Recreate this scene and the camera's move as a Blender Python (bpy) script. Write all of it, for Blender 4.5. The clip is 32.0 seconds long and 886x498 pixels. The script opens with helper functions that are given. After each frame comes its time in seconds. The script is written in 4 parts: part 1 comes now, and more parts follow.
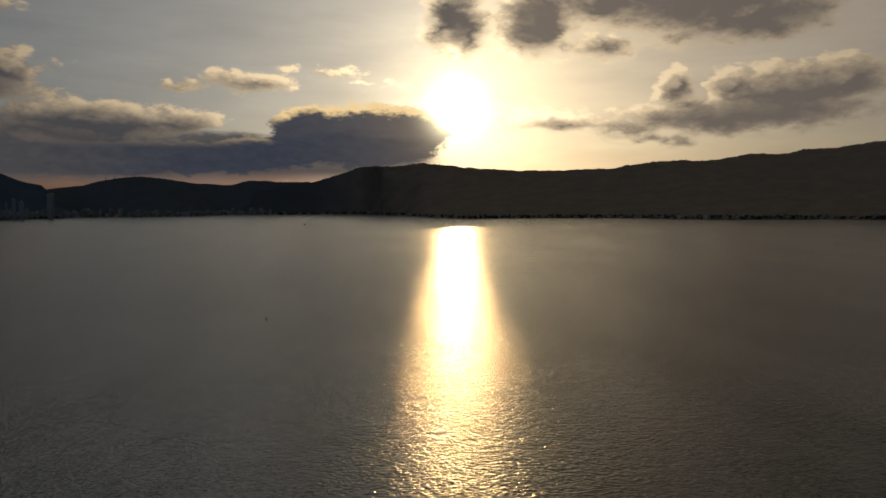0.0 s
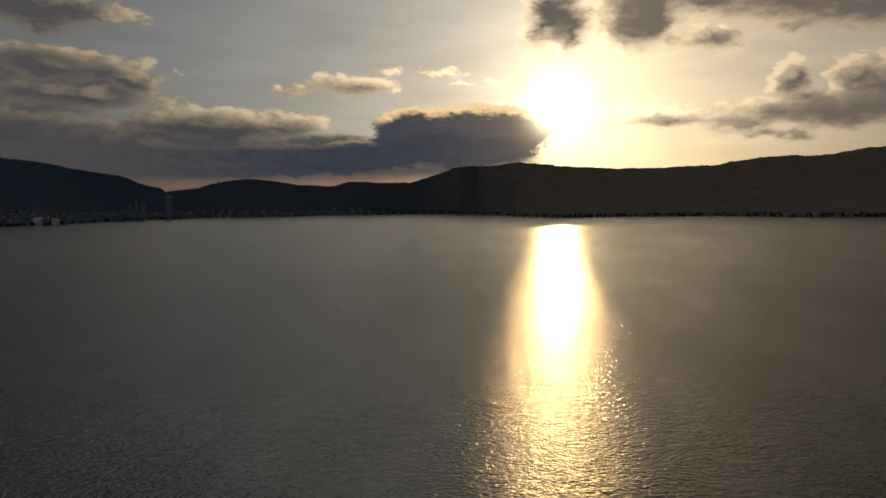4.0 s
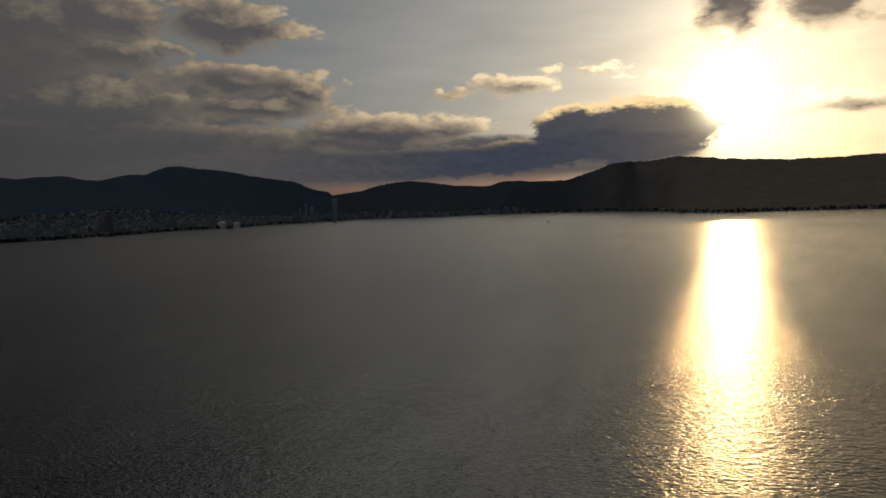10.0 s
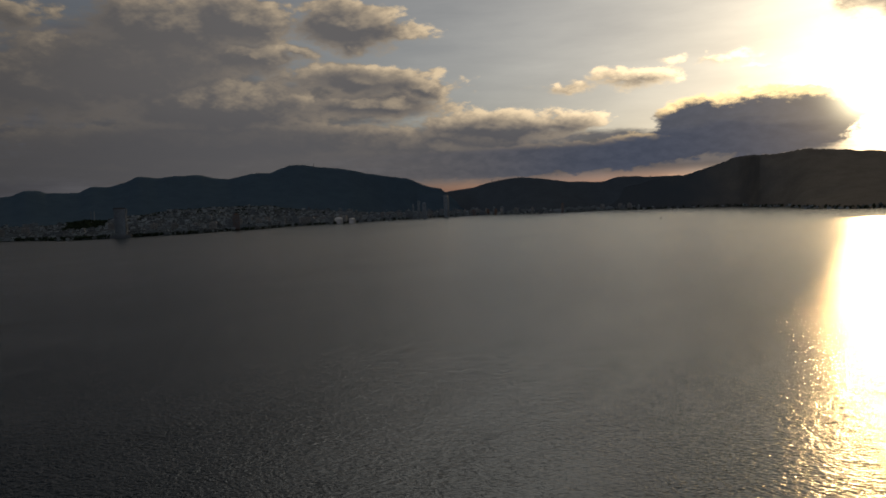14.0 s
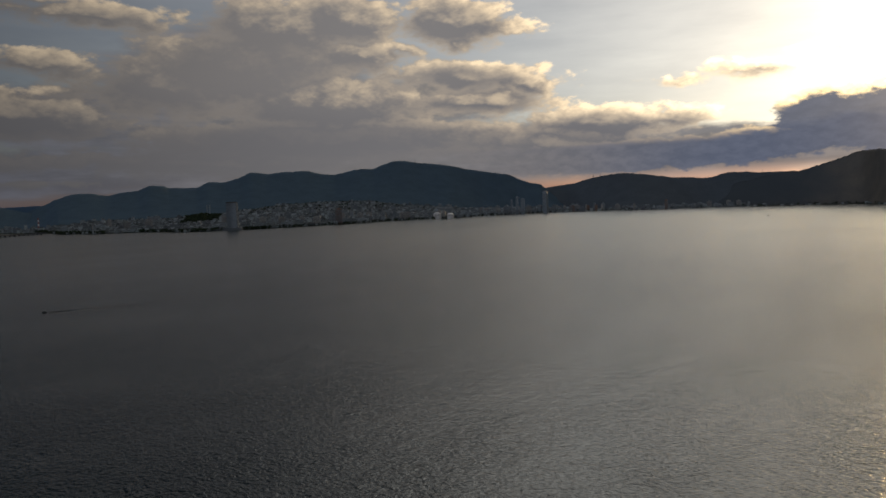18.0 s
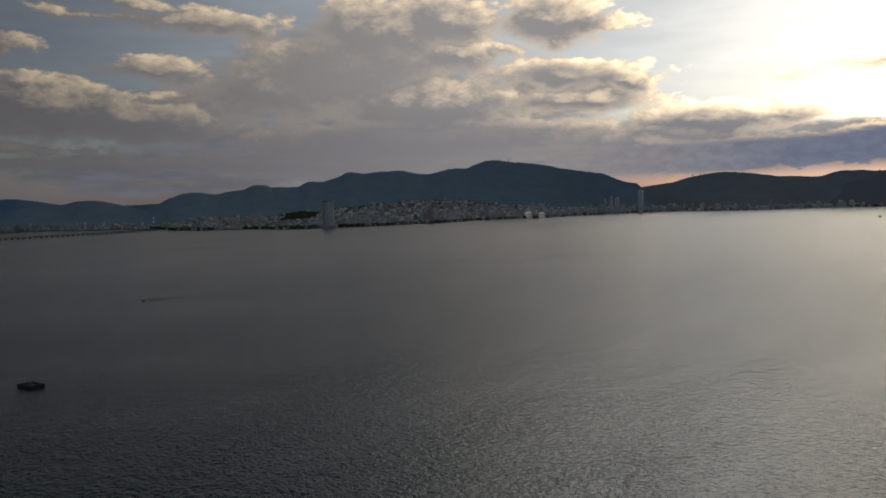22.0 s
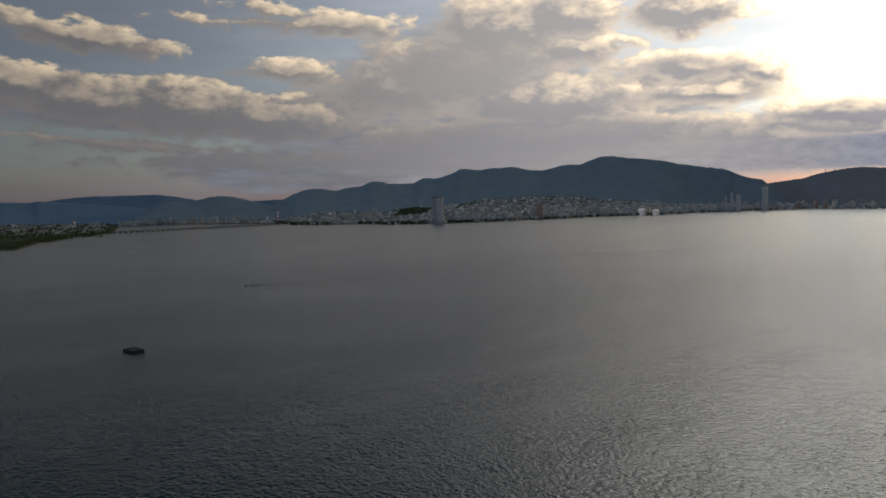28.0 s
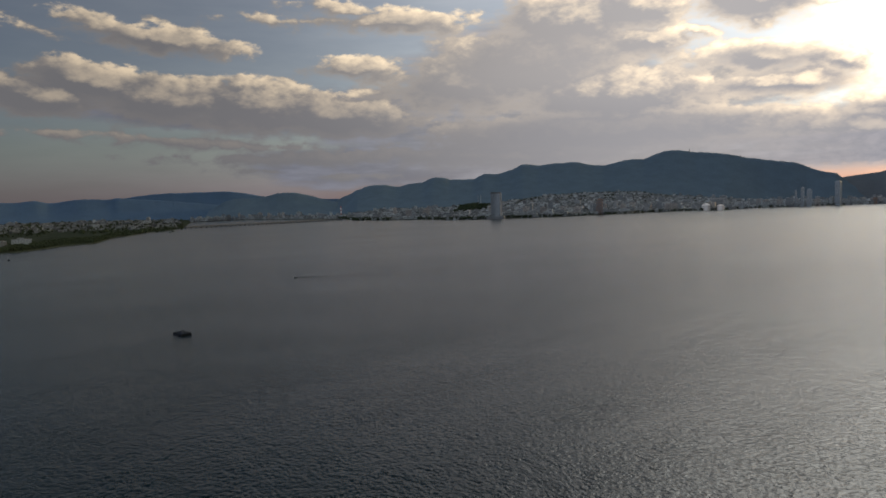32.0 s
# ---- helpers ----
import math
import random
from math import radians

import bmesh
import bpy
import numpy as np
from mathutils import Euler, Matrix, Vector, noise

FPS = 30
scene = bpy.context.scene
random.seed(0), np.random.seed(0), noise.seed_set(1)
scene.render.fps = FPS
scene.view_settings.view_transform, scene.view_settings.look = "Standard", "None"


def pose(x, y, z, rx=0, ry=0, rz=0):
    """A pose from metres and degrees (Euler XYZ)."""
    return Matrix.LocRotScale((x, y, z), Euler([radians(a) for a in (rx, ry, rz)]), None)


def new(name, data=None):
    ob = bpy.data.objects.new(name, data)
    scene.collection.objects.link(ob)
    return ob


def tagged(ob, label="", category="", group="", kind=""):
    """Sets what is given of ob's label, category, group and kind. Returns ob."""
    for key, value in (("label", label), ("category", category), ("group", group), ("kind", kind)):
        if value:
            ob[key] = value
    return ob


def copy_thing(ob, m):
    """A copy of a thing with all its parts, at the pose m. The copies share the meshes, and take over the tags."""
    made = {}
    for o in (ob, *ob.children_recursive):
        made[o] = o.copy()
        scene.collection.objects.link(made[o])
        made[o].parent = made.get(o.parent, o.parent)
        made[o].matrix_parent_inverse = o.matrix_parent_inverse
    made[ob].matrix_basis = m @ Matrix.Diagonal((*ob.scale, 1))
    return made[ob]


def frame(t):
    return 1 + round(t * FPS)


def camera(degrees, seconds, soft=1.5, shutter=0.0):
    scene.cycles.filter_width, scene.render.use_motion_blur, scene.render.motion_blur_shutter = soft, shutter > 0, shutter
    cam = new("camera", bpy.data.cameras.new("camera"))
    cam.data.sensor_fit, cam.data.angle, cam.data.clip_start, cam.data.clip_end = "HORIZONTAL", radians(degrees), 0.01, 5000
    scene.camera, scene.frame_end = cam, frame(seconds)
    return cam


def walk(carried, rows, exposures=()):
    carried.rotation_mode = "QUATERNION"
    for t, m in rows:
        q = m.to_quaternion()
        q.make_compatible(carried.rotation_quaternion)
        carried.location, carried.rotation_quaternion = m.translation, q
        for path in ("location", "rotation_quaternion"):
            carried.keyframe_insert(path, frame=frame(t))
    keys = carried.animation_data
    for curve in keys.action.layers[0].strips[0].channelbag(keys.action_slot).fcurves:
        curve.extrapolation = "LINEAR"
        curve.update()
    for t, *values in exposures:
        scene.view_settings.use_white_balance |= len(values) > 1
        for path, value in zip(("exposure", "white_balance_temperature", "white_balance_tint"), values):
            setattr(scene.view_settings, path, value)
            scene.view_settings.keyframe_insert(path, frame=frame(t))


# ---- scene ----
cam = camera(63.0, 32.0, soft=1.7)
# seconds, eye x, y, z in metres, yaw, pitch, roll in degrees
ROWS = [
    (0.0, 0.0, 0.0, 81.2, 0.00, -3.89, 0.31),
    (0.5, 3.5, -2.9, 81.0, 0.79, -3.91, 0.41),
    (1.0, 7.1, -5.7, 80.8, 1.62, -3.92, 0.50),
    (1.5, 10.7, -8.4, 80.7, 2.64, -3.92, 0.55),
    (2.0, 14.3, -11.0, 80.5, 3.74, -3.91, 0.59),
    (2.5, 17.9, -13.5, 80.3, 4.80, -3.90, 0.64),
    (3.0, 21.6, -15.8, 80.1, 5.89, -3.89, 0.67),
    (3.5, 25.2, -18.1, 79.9, 6.92, -3.87, 0.71),
    (5.5, 40.1, -26.4, 79.2, 10.94, -3.81, 0.96),
    (6.0, 43.9, -28.2, 79.0, 11.97, -3.80, 1.13),
    (6.5, 47.7, -29.9, 78.8, 12.99, -3.78, 1.30),
    (7.0, 51.5, -31.6, 78.7, 13.99, -3.77, 1.43),
    (7.5, 55.3, -33.1, 78.5, 15.02, -3.75, 1.58),
    (8.0, 59.1, -34.6, 78.3, 16.09, -3.72, 1.68),
    (8.5, 62.9, -36.0, 78.1, 17.22, -3.70, 1.79),
    (9.0, 66.8, -37.3, 77.9, 18.33, -3.68, 1.87),
    (9.5, 70.7, -38.6, 77.7, 19.45, -3.65, 1.95),
    (10.0, 74.6, -39.7, 77.6, 20.58, -3.62, 1.99),
    (10.5, 78.5, -40.8, 77.4, 21.72, -3.60, 2.04),
    (11.0, 82.4, -41.8, 77.2, 22.83, -3.57, 2.07),
    (11.5, 86.3, -42.7, 77.0, 23.95, -3.52, 2.07),
    (12.0, 90.3, -43.6, 76.8, 25.08, -3.52, 2.09),
    (12.5, 94.2, -44.3, 76.7, 26.26, -3.54, 2.12),
    (13.0, 98.2, -45.1, 76.5, 27.39, -3.55, 2.12),
    (13.5, 102.2, -45.7, 76.3, 28.55, -3.56, 2.12),
    (14.0, 106.2, -46.3, 76.1, 29.72, -3.58, 2.12),
    (14.5, 110.2, -46.8, 76.0, 30.79, -3.59, 2.08),
    (16.5, 126.3, -48.2, 75.3, 34.91, -3.64, 1.93),
    (17.0, 130.4, -48.4, 75.1, 35.91, -3.64, 1.91),
    (17.5, 134.4, -48.5, 75.0, 36.87, -3.63, 1.89),
    (18.0, 138.5, -48.6, 74.8, 37.88, -3.64, 1.83),
    (18.5, 142.6, -48.6, 74.6, 38.85, -3.64, 1.75),
    (19.0, 146.7, -48.6, 74.5, 39.85, -3.60, 1.71),
    (19.5, 150.8, -48.5, 74.3, 40.82, -3.56, 1.71),
    (20.0, 154.9, -48.4, 74.2, 41.76, -3.52, 1.70),
    (20.5, 159.0, -48.2, 74.0, 42.71, -3.49, 1.67),
    (21.0, 163.1, -48.0, 73.9, 43.65, -3.48, 1.64),
    (21.5, 167.2, -47.7, 73.8, 44.59, -3.46, 1.63),
    (22.0, 171.3, -47.4, 73.6, 45.52, -3.47, 1.65),
    (22.5, 175.5, -47.1, 73.5, 46.48, -3.47, 1.63),
    (23.0, 179.6, -46.7, 73.4, 47.38, -3.49, 1.60),
    (23.5, 183.7, -46.2, 73.2, 48.18, -3.55, 1.48),
    (24.0, 187.9, -45.7, 73.1, 48.98, -3.47, 1.20),
    (24.5, 192.0, -45.2, 73.0, 49.75, -3.47, 1.16),
    (25.0, 196.1, -44.7, 72.9, 50.56, -3.48, 1.21),
    (25.5, 200.3, -44.1, 72.7, 51.33, -3.44, 1.23),
    (27.5, 216.9, -41.4, 72.3, 54.22, -3.49, 1.40),
    (28.0, 221.0, -40.7, 72.2, 54.85, -3.51, 1.42),
    (28.5, 225.2, -39.9, 72.2, 55.49, -3.55, 1.45),
    (29.0, 229.3, -39.1, 72.1, 56.14, -3.58, 1.50),
    (29.5, 233.5, -38.3, 72.0, 56.79, -3.62, 1.55),
    (30.0, 237.6, -37.5, 71.9, 57.43, -3.64, 1.57),
    (30.5, 241.7, -36.6, 71.8, 58.07, -3.68, 1.58),
    (31.0, 245.9, -35.7, 71.8, 58.68, -3.71, 1.58),
    (31.5, 250.0, -34.8, 71.7, 59.32, -3.71, 1.56),
    (32.0, 254.1, -33.9, 71.7, 59.95, -3.72, 1.58),
]
# seconds, stops
EXPOSURES = [(0.0, -1.08), (6.0, -1.0), (9.0, -0.9), (13.0, -0.55), (17.0, 0.23), (19.0, 0.53), (25.0, 1.12), (32.0, 1.56)]
walk(cam, [(t, pose(x, y, z, 90 + pitch, roll, yaw)) for t, x, y, z, yaw, pitch, roll in ROWS], EXPOSURES)

EYE_Z = 77.0
SUN_AZ, SUN_EL = -1.1, 7.0   # degrees; bearings are counted to the left of +y


def bearing(az, r, z=0.0):
    """The place at that bearing (degrees left of +y) and distance from the middle of the lake."""
    return Vector((-math.sin(radians(az)) * r, math.cos(radians(az)) * r, z))


def blend(x, pts):
    """Smooth value at x between a few (x, value) pairs."""
    if x <= pts[0][0]:
        return pts[0][1]
    for (a, u), (b, v) in zip(pts, pts[1:]):
        if x <= b:
            k = (x - a) / (b - a)
            k = k * k * (3 - 2 * k)
            return u + (v - u) * k
    return pts[-1][1]


def line(x, pts):
    """Value at x on a smooth line through (x, value) pairs, without overshoot."""
    if x <= pts[0][0]:
        return pts[0][1]
    for i in range(len(pts) - 1):
        (a, u), (b, v) = pts[i], pts[i + 1]
        if x <= b:
            mid = (v - u) / (b - a)
            before = (u - pts[i - 1][1]) / (a - pts[i - 1][0]) if i else mid
            after = (pts[i + 2][1] - v) / (pts[i + 2][0] - b) if i + 2 < len(pts) else mid
            m0 = 0.0 if before * mid <= 0 else 2 * before * mid / (before + mid)
            m1 = 0.0 if after * mid <= 0 else 2 * after * mid / (after + mid)
            k, w = (x - a) / (b - a), b - a
            return u * (1 + 2 * k) * (1 - k) ** 2 + m0 * w * k * (1 - k) ** 2 + v * k * k * (3 - 2 * k) + m1 * w * k * k * (k - 1)
    return pts[-1][1]


# ---------------------------------------------------------------- sky and sun
SUN_DIR = Vector((-math.sin(radians(SUN_AZ)) * math.cos(radians(SUN_EL)), math.cos(radians(SUN_AZ)) * math.cos(radians(SUN_EL)), math.sin(radians(SUN_EL))))


class Nodes:
    """Short hand for building node trees."""

    def __init__(self, tree, fresh=True):
        self.tree = tree
        if fresh:
            tree.nodes.clear()

    def add(self, kind, **props):
        n = self.tree.nodes.new(kind)
        for k, v in props.items():
            setattr(n, k, v)
        return n

    def put(self, socket, value):
        if isinstance(value, bpy.types.NodeSocket):
            self.tree.links.new(value, socket)
        else:
            socket.default_value = value

    def math(self, op, a, b=None, c=None, clamp=False):
        n = self.add("ShaderNodeMath", operation=op, use_clamp=clamp)
        for i, v in enumerate((a, b, c)):
            if v is not None:
                self.put(n.inputs[i], v)
        return n.outputs[0]

    def vec(self, op, a, b=None, out=0):
        n = self.add("ShaderNodeVectorMath", operation=op)
        self.put(n.inputs[0], a)
        if b is not None:
            self.put(n.inputs["Scale"] if op == "SCALE" else n.inputs[1], b)
        return n.outputs[out]

    def ramp(self, x, a, b, lo=0.0, hi=1.0):
        n = self.add("ShaderNodeMapRange", interpolation_type="SMOOTHSTEP")
        for i, v in enumerate((x, a, b, lo, hi)):
            self.put(n.inputs[i], v)
        return n.outputs[0]

    def mix(self, k, a, b, mode="MIX"):
        n = self.add("ShaderNodeMix", data_type="RGBA", blend_type=mode)
        self.put(n.inputs[0], k)
        for s, v in ((n.inputs[6], a), (n.inputs[7], b)):
            self.put(s, v if isinstance(v, bpy.types.NodeSocket) else (*v, 1.0))
        return n.outputs[2]

    def noise(self, vector, scale, detail=4.0, rough=0.55, out=0, dims="3D"):
        n = self.add("ShaderNodeTexNoise", noise_dimensions=dims)
        if vector is not None:
            self.put(n.inputs["Vector"], vector)
        n.inputs["Scale"].default_value = scale
        n.inputs["Detail"].default_value = detail
        n.inputs["Roughness"].default_value = rough
        return n.outputs[out]

    def gauss(self, x, width, strength):
        """strength * exp(-x / width)"""
        return self.math("MULTIPLY", self.math("EXPONENT", self.math("MULTIPLY", x, -1.0 / width)), strength)

    def tint(self, k, rgb):
        n = self.add("ShaderNodeVectorMath", operation="SCALE")
        n.inputs[0].default_value = rgb
        self.put(n.inputs["Scale"], k)
        return n.outputs[0]


world = bpy.data.worlds.new("evening_sky")
scene.world = world
world.use_nodes = True
N = Nodes(world.node_tree)
way = N.add("ShaderNodeTexCoord").outputs["Generated"]
sep = N.add("ShaderNodeSeparateXYZ")
N.put(sep.inputs[0], way)
az = N.math("MULTIPLY", N.math("ARCTAN2", N.math("MULTIPLY", sep.outputs[0], -1.0), sep.outputs[1]), 57.2958)
el = N.math("MULTIPLY", N.math("ARCSINE", sep.outputs[2]), 57.2958)
ang = N.math("MULTIPLY", N.math("ARCCOSINE", N.math("MINIMUM", N.vec("DOT_PRODUCT", way, SUN_DIR, out=1), 0.999999)), 57.2958)

sky = N.add("ShaderNodeTexSky", sky_type="NISHITA", sun_disc=False)
sky.sun_elevation, sky.sun_rotation = radians(SUN_EL), radians(-SUN_AZ)
sky.altitude, sky.air_density, sky.dust_density, sky.ozone_density = 100, 1.0, 1.2, 1.6
clear = N.vec("MULTIPLY", sky.outputs[0], (0.0225, 0.025, 0.035))

# clouds: soft lumps at their bearings, torn by fractal noise
flat = N.add("ShaderNodeCombineXYZ")
N.put(flat.inputs[0], az), N.put(flat.inputs[1], el)
stretched = N.vec("MULTIPLY", way, (46.0, 46.0, 100.0))
warp = N.vec("SUBTRACT", N.noise(stretched, 0.38, 5.0, 0.58, out=1), (0.5, 0.5, 0.5))
warped = N.vec("ADD", flat.outputs[0], N.vec("MULTIPLY", warp, (2.8, 1.3, 0.0)))
LUMPS = []


def lump(*shape):
    """One lump of a cloud: bearing, height, half width and half height in degrees, turn, gain."""
    LUMPS.append(shape)


def gathered(shapes, where):
    """How far inside the nearest lump a direction lies, in degrees."""
    field = None
    for az_, el_, rx, ry, *rest in shapes:
        turn, gain = (*rest, 0.0, 1.0)[:2] if len(rest) != 1 else (rest[0], 1.0)
        m = N.add("ShaderNodeMapping", vector_type="TEXTURE")
        if field is not None:   # one lump after the other keeps the tree small
            step = N.add("ShaderNodeVectorMath", operation="MULTIPLY_ADD")
            N.put(step.inputs[0], field)
            step.inputs[1].default_value = (1e-6, 1e-6, 0)
            N.put(step.inputs[2], where)
            N.put(m.inputs[0], step.outputs[0])
        else:
            N.put(m.inputs[0], where)
        m.inputs["Location"].default_value = (az_, el_, 0)
        m.inputs["Rotation"].default_value = (0, 0, radians(-turn))
        m.inputs["Scale"].default_value = (rx, ry, 1)
        d = N.math("MULTIPLY_ADD", N.vec("LENGTH", m.outputs[0], out=1), -min(ry, 1.6) * gain, min(ry, 1.6) * gain)
        field = d if field is None else N.math("SMOOTH_MAX", field, d, 0.35)
    return field


# the long bank beyond the sun's own bank
lump(25.5, 5.7, 7.4, 1.4, 0)
lump(20.2, 5.75, 3.3, 1.0, 1)
lump(29.0, 4.3, 9.5, 1.4, -3)
# small clouds over the bank
lump(14.6, 8.85, 3.4, 0.75, -1)
lump(19.4, 8.5, 1.4, 0.4, 2, 0.7)
lump(8.9, 9.85, 2.0, 0.38, -3)
lump(5.4, 8.9, 1.2, 0.25)
# ragged clouds above the sun
lump(-1.1, 13.4, 2.9, 2.9)
lump(-7.2, 13.6, 3.7, 3.1, -1)
lump(-12.5, 15.0, 5.5, 2.1)
lump(-19.5, 14.6, 10.4, 2.9, -2)
lump(-22.5, 13.1, 6.4, 2.2, 0)
lump(-12.2, 11.5, 2.2, 1.0, -2)
lump(-9.6, 11.5, 1.2, 0.6, -2)
# the cloud over the hills past the sun
lump(-22.3, 6.2, 9.4, 1.45, 0)
lump(-25.5, 7.6, 5.0, 1.9, -2)
lump(-28.6, 8.1, 3.0, 1.6, -2)
lump(-17.6, 8.2, 1.6, 1.35, -2)
lump(-21.5, 8.2, 1.7, 1.15, -3)
lump(-9.2, 5.95, 4.2, 0.7, -1)
lump(-14.2, 5.3, 2.2, 0.7, -1)
lump(-15.8, 4.5, 2.2, 0.38, -1)
# the lens-shaped cloud, ragged below
lump(35.7, 9.6, 6.9, 1.3, -3)
lump(34.8, 7.8, 6.0, 1.35, -3)
lump(30.8, 8.8, 2.2, 1.2, 0)
# the great grey mass
lump(53.0, 10.4, 9.5, 3.3, 5)
lump(58.0, 9.0, 6.5, 2.6, 1)
lump(50.0, 13.3, 6.8, 2.3, 0)
lump(44.8, 13.9, 4.2, 2.0, 0)
lump(44.0, 11.4, 3.6, 1.5, 0)
lump(47.0, 7.8, 9.5, 2.5, 0)
lump(36.5, 13.7, 4.6, 1.9, -3)
lump(36.5, 12.2, 1.6, 0.9, -2)
lump(40.6, 11.8, 1.7, 0.7, -2)
lump(32.4, 13.1, 2.1, 0.45, -2)
lump(45.9, 5.0, 17.3, 1.9, 0)
lump(54.6, 3.5, 13.3, 1.0, -1)
# small clouds and streaks on the far side
lump(66.0, 10.3, 3.9, 0.8, -2)
lump(63.5, 13.7, 6.8, 0.9, 0)
lump(67.0, 14.7, 3.6, 0.5, -4)
lump(71.0, 13.8, 3.2, 0.22, -2)
lump(80.5, 12.2, 5.9, 0.95, -8)
lump(89.6, 12.4, 1.7, 0.36, -6)
lump(86.8, 13.2, 0.9, 0.25, 4)
lump(78.0, 4.85, 8.4, 0.36, -3)
lump(88.3, 5.45, 2.4, 0.28, -3)
lump(69.0, 3.6, 9.5, 0.6, 0)
lump(73.7, 2.7, 2.4, 0.2, -1)
lump(67.3, 2.2, 2.6, 0.24, -1)
# the long bank on the far side
lump(88.8, 8.0, 5.0, 1.6, -3)
lump(85.5, 9.0, 4.6, 1.6, -7)
lump(80.0, 7.8, 6.5, 2.0, -4)
lump(74.3, 7.5, 6.4, 2.1, -3)
lump(67.8, 6.8, 7.2, 1.9, -2)
lump(75.0, 9.2, 1.7, 0.6, 0)
lump(66.0, 8.5, 3.8, 0.5, -1)

# a soft grey deck low over the land, in long streaks
PUFFS, LUMPS = LUMPS, []
lump(8, 3.2, 8, 2.2, 0, 1.3)
lump(18, 3.0, 13, 2.3, 1, 1.8)
lump(33, 3.6, 16, 2.6, 0, 1.4)
lump(50, 5.2, 17, 4.6, 2, 1.4)
lump(53, 9.5, 11, 4.6, 2, 1.6)
lump(38, 8.0, 8, 2.2, 0, 1.0)
lump(63, 6.6, 14, 2.6, -2, 1.5)
lump(64, 3.0, 13, 2.2, 0, 1.2)
lump(77, 6.9, 12, 1.5, -3, 1.3)
deck = gathered(LUMPS, warped)

# every cloud is brighter on the side that faces the sun
lift = N.add("ShaderNodeCombineXYZ")
N.put(lift.inputs[0], N.math("SUBTRACT", SUN_AZ, az))
N.put(lift.inputs[1], N.math("ADD", N.math("SUBTRACT", SUN_EL + 3.0, el), N.math("MULTIPLY", N.math("ABSOLUTE", az), 0.7)))
to_sun = N.vec("SCALE", N.vec("NORMALIZE", lift.outputs[0]), 0.7)
to_sun3 = N.vec("SCALE", N.vec("NORMALIZE", N.vec("SUBTRACT", SUN_DIR, way)), 0.012)
puffs, puffs_sun = gathered(PUFFS, warped), gathered(PUFFS, N.vec("ADD", warped, to_sun))

# the heavy, dark bellies of the thick clouds
LUMPS = []
lump(25.5, 5.0, 6.5, 0.8)
lump(36.0, 9.9, 5.6, 0.7, -3)
lump(53, 10.2, 8.5, 2.4, 6)
lump(47, 5.8, 15, 2.0)
lump(77, 6.6, 14, 1.1, -3)
lump(-19, 14.9, 10, 1.8, -2)
lump(-1.2, 13.4, 1.3, 1.6)
lump(-7.0, 13.6, 2.0, 1.8)
lump(-23.5, 6.2, 7.5, 0.9, 0)
lump(-26.5, 7.3, 3.4, 1.1, 0)
belly = N.ramp(N.math("ADD", gathered(LUMPS, warped), N.math("MULTIPLY", N.math("SUBTRACT", N.noise(stretched, 0.35, 4.0), 0.5), 0.9)), -0.2, 0.9)

# loose clouds over the rest of the sky
loose = N.math("MULTIPLY", N.math("SUBTRACT", N.noise(N.vec("MULTIPLY", way, (1, 1, 2.2)), 3.0, 3.0), 0.64), 9.0)
outside = N.math("MAXIMUM", N.ramp(el, 18.0, 26.0), N.ramp(N.math("ABSOLUTE", N.math("SUBTRACT", az, 30.0)), 72.0, 82.0))
loose = N.math("SUBTRACT", loose, N.math("MULTIPLY", N.math("SUBTRACT", 1.0, outside), 20.0))
puffs, puffs_sun = N.math("MAXIMUM", puffs, loose), N.math("MAXIMUM", puffs_sun, loose)

torn = N.noise(stretched, 0.5, 8.0, 0.6)
torn_mid = N.noise(stretched, 0.5, 4.0, 0.5)
torn_sun = N.noise(N.vec("MULTIPLY", N.vec("ADD", way, to_sun3), (46.0, 46.0, 100.0)), 0.5, 4.0, 0.5)
depth = N.math("ADD", N.math("ADD", puffs, 0.14), N.math("MULTIPLY", N.math("SUBTRACT", torn, 0.5), 2.2))
fine = N.noise(stretched, 1.5, 4.0, 0.6)
fine_sun = N.noise(N.vec("MULTIPLY", N.vec("ADD", way, N.vec("SCALE", to_sun3, 0.35)), (46.0, 46.0, 100.0)), 1.5, 4.0, 0.6)
relief = N.math("ADD", N.math("MULTIPLY", N.math("SUBTRACT", puffs, puffs_sun), 1.2), N.math("MULTIPLY", N.math("SUBTRACT", torn_mid, torn_sun), 1.5))
relief = N.math("ADD", relief, N.math("MULTIPLY", N.math("SUBTRACT", fine, fine_sun), 0.45))
cover = N.ramp(depth, -0.14, N.ramp(relief, -0.2, 0.4, 0.62, 0.22))
thick = N.ramp(depth, 0.05, 1.05)
facing = N.math("MULTIPLY", N.ramp(relief, -0.02, 0.85), N.math("MULTIPLY", N.math("MULTIPLY_ADD", belly, -0.8, 1.0), N.ramp(el, 3.0, 8.5, 0.12, 1.0)))
glow_near = N.gauss(ang, 20.0, 1.0)
lit = N.vec("ADD", N.tint(glow_near, (2.2, 1.62, 0.95)), (0.40, 0.325, 0.235))
lit = N.vec("ADD", lit, N.tint(N.gauss(ang, 9.0, 1.0), (2.6, 2.1, 1.3)))
thin_side = N.math("MULTIPLY", N.ramp(az, 6.0, -8.0), N.gauss(ang, 40.0, 1.0))
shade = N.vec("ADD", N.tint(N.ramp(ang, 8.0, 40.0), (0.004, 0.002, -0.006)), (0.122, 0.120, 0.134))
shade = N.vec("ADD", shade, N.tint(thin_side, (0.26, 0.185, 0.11)))
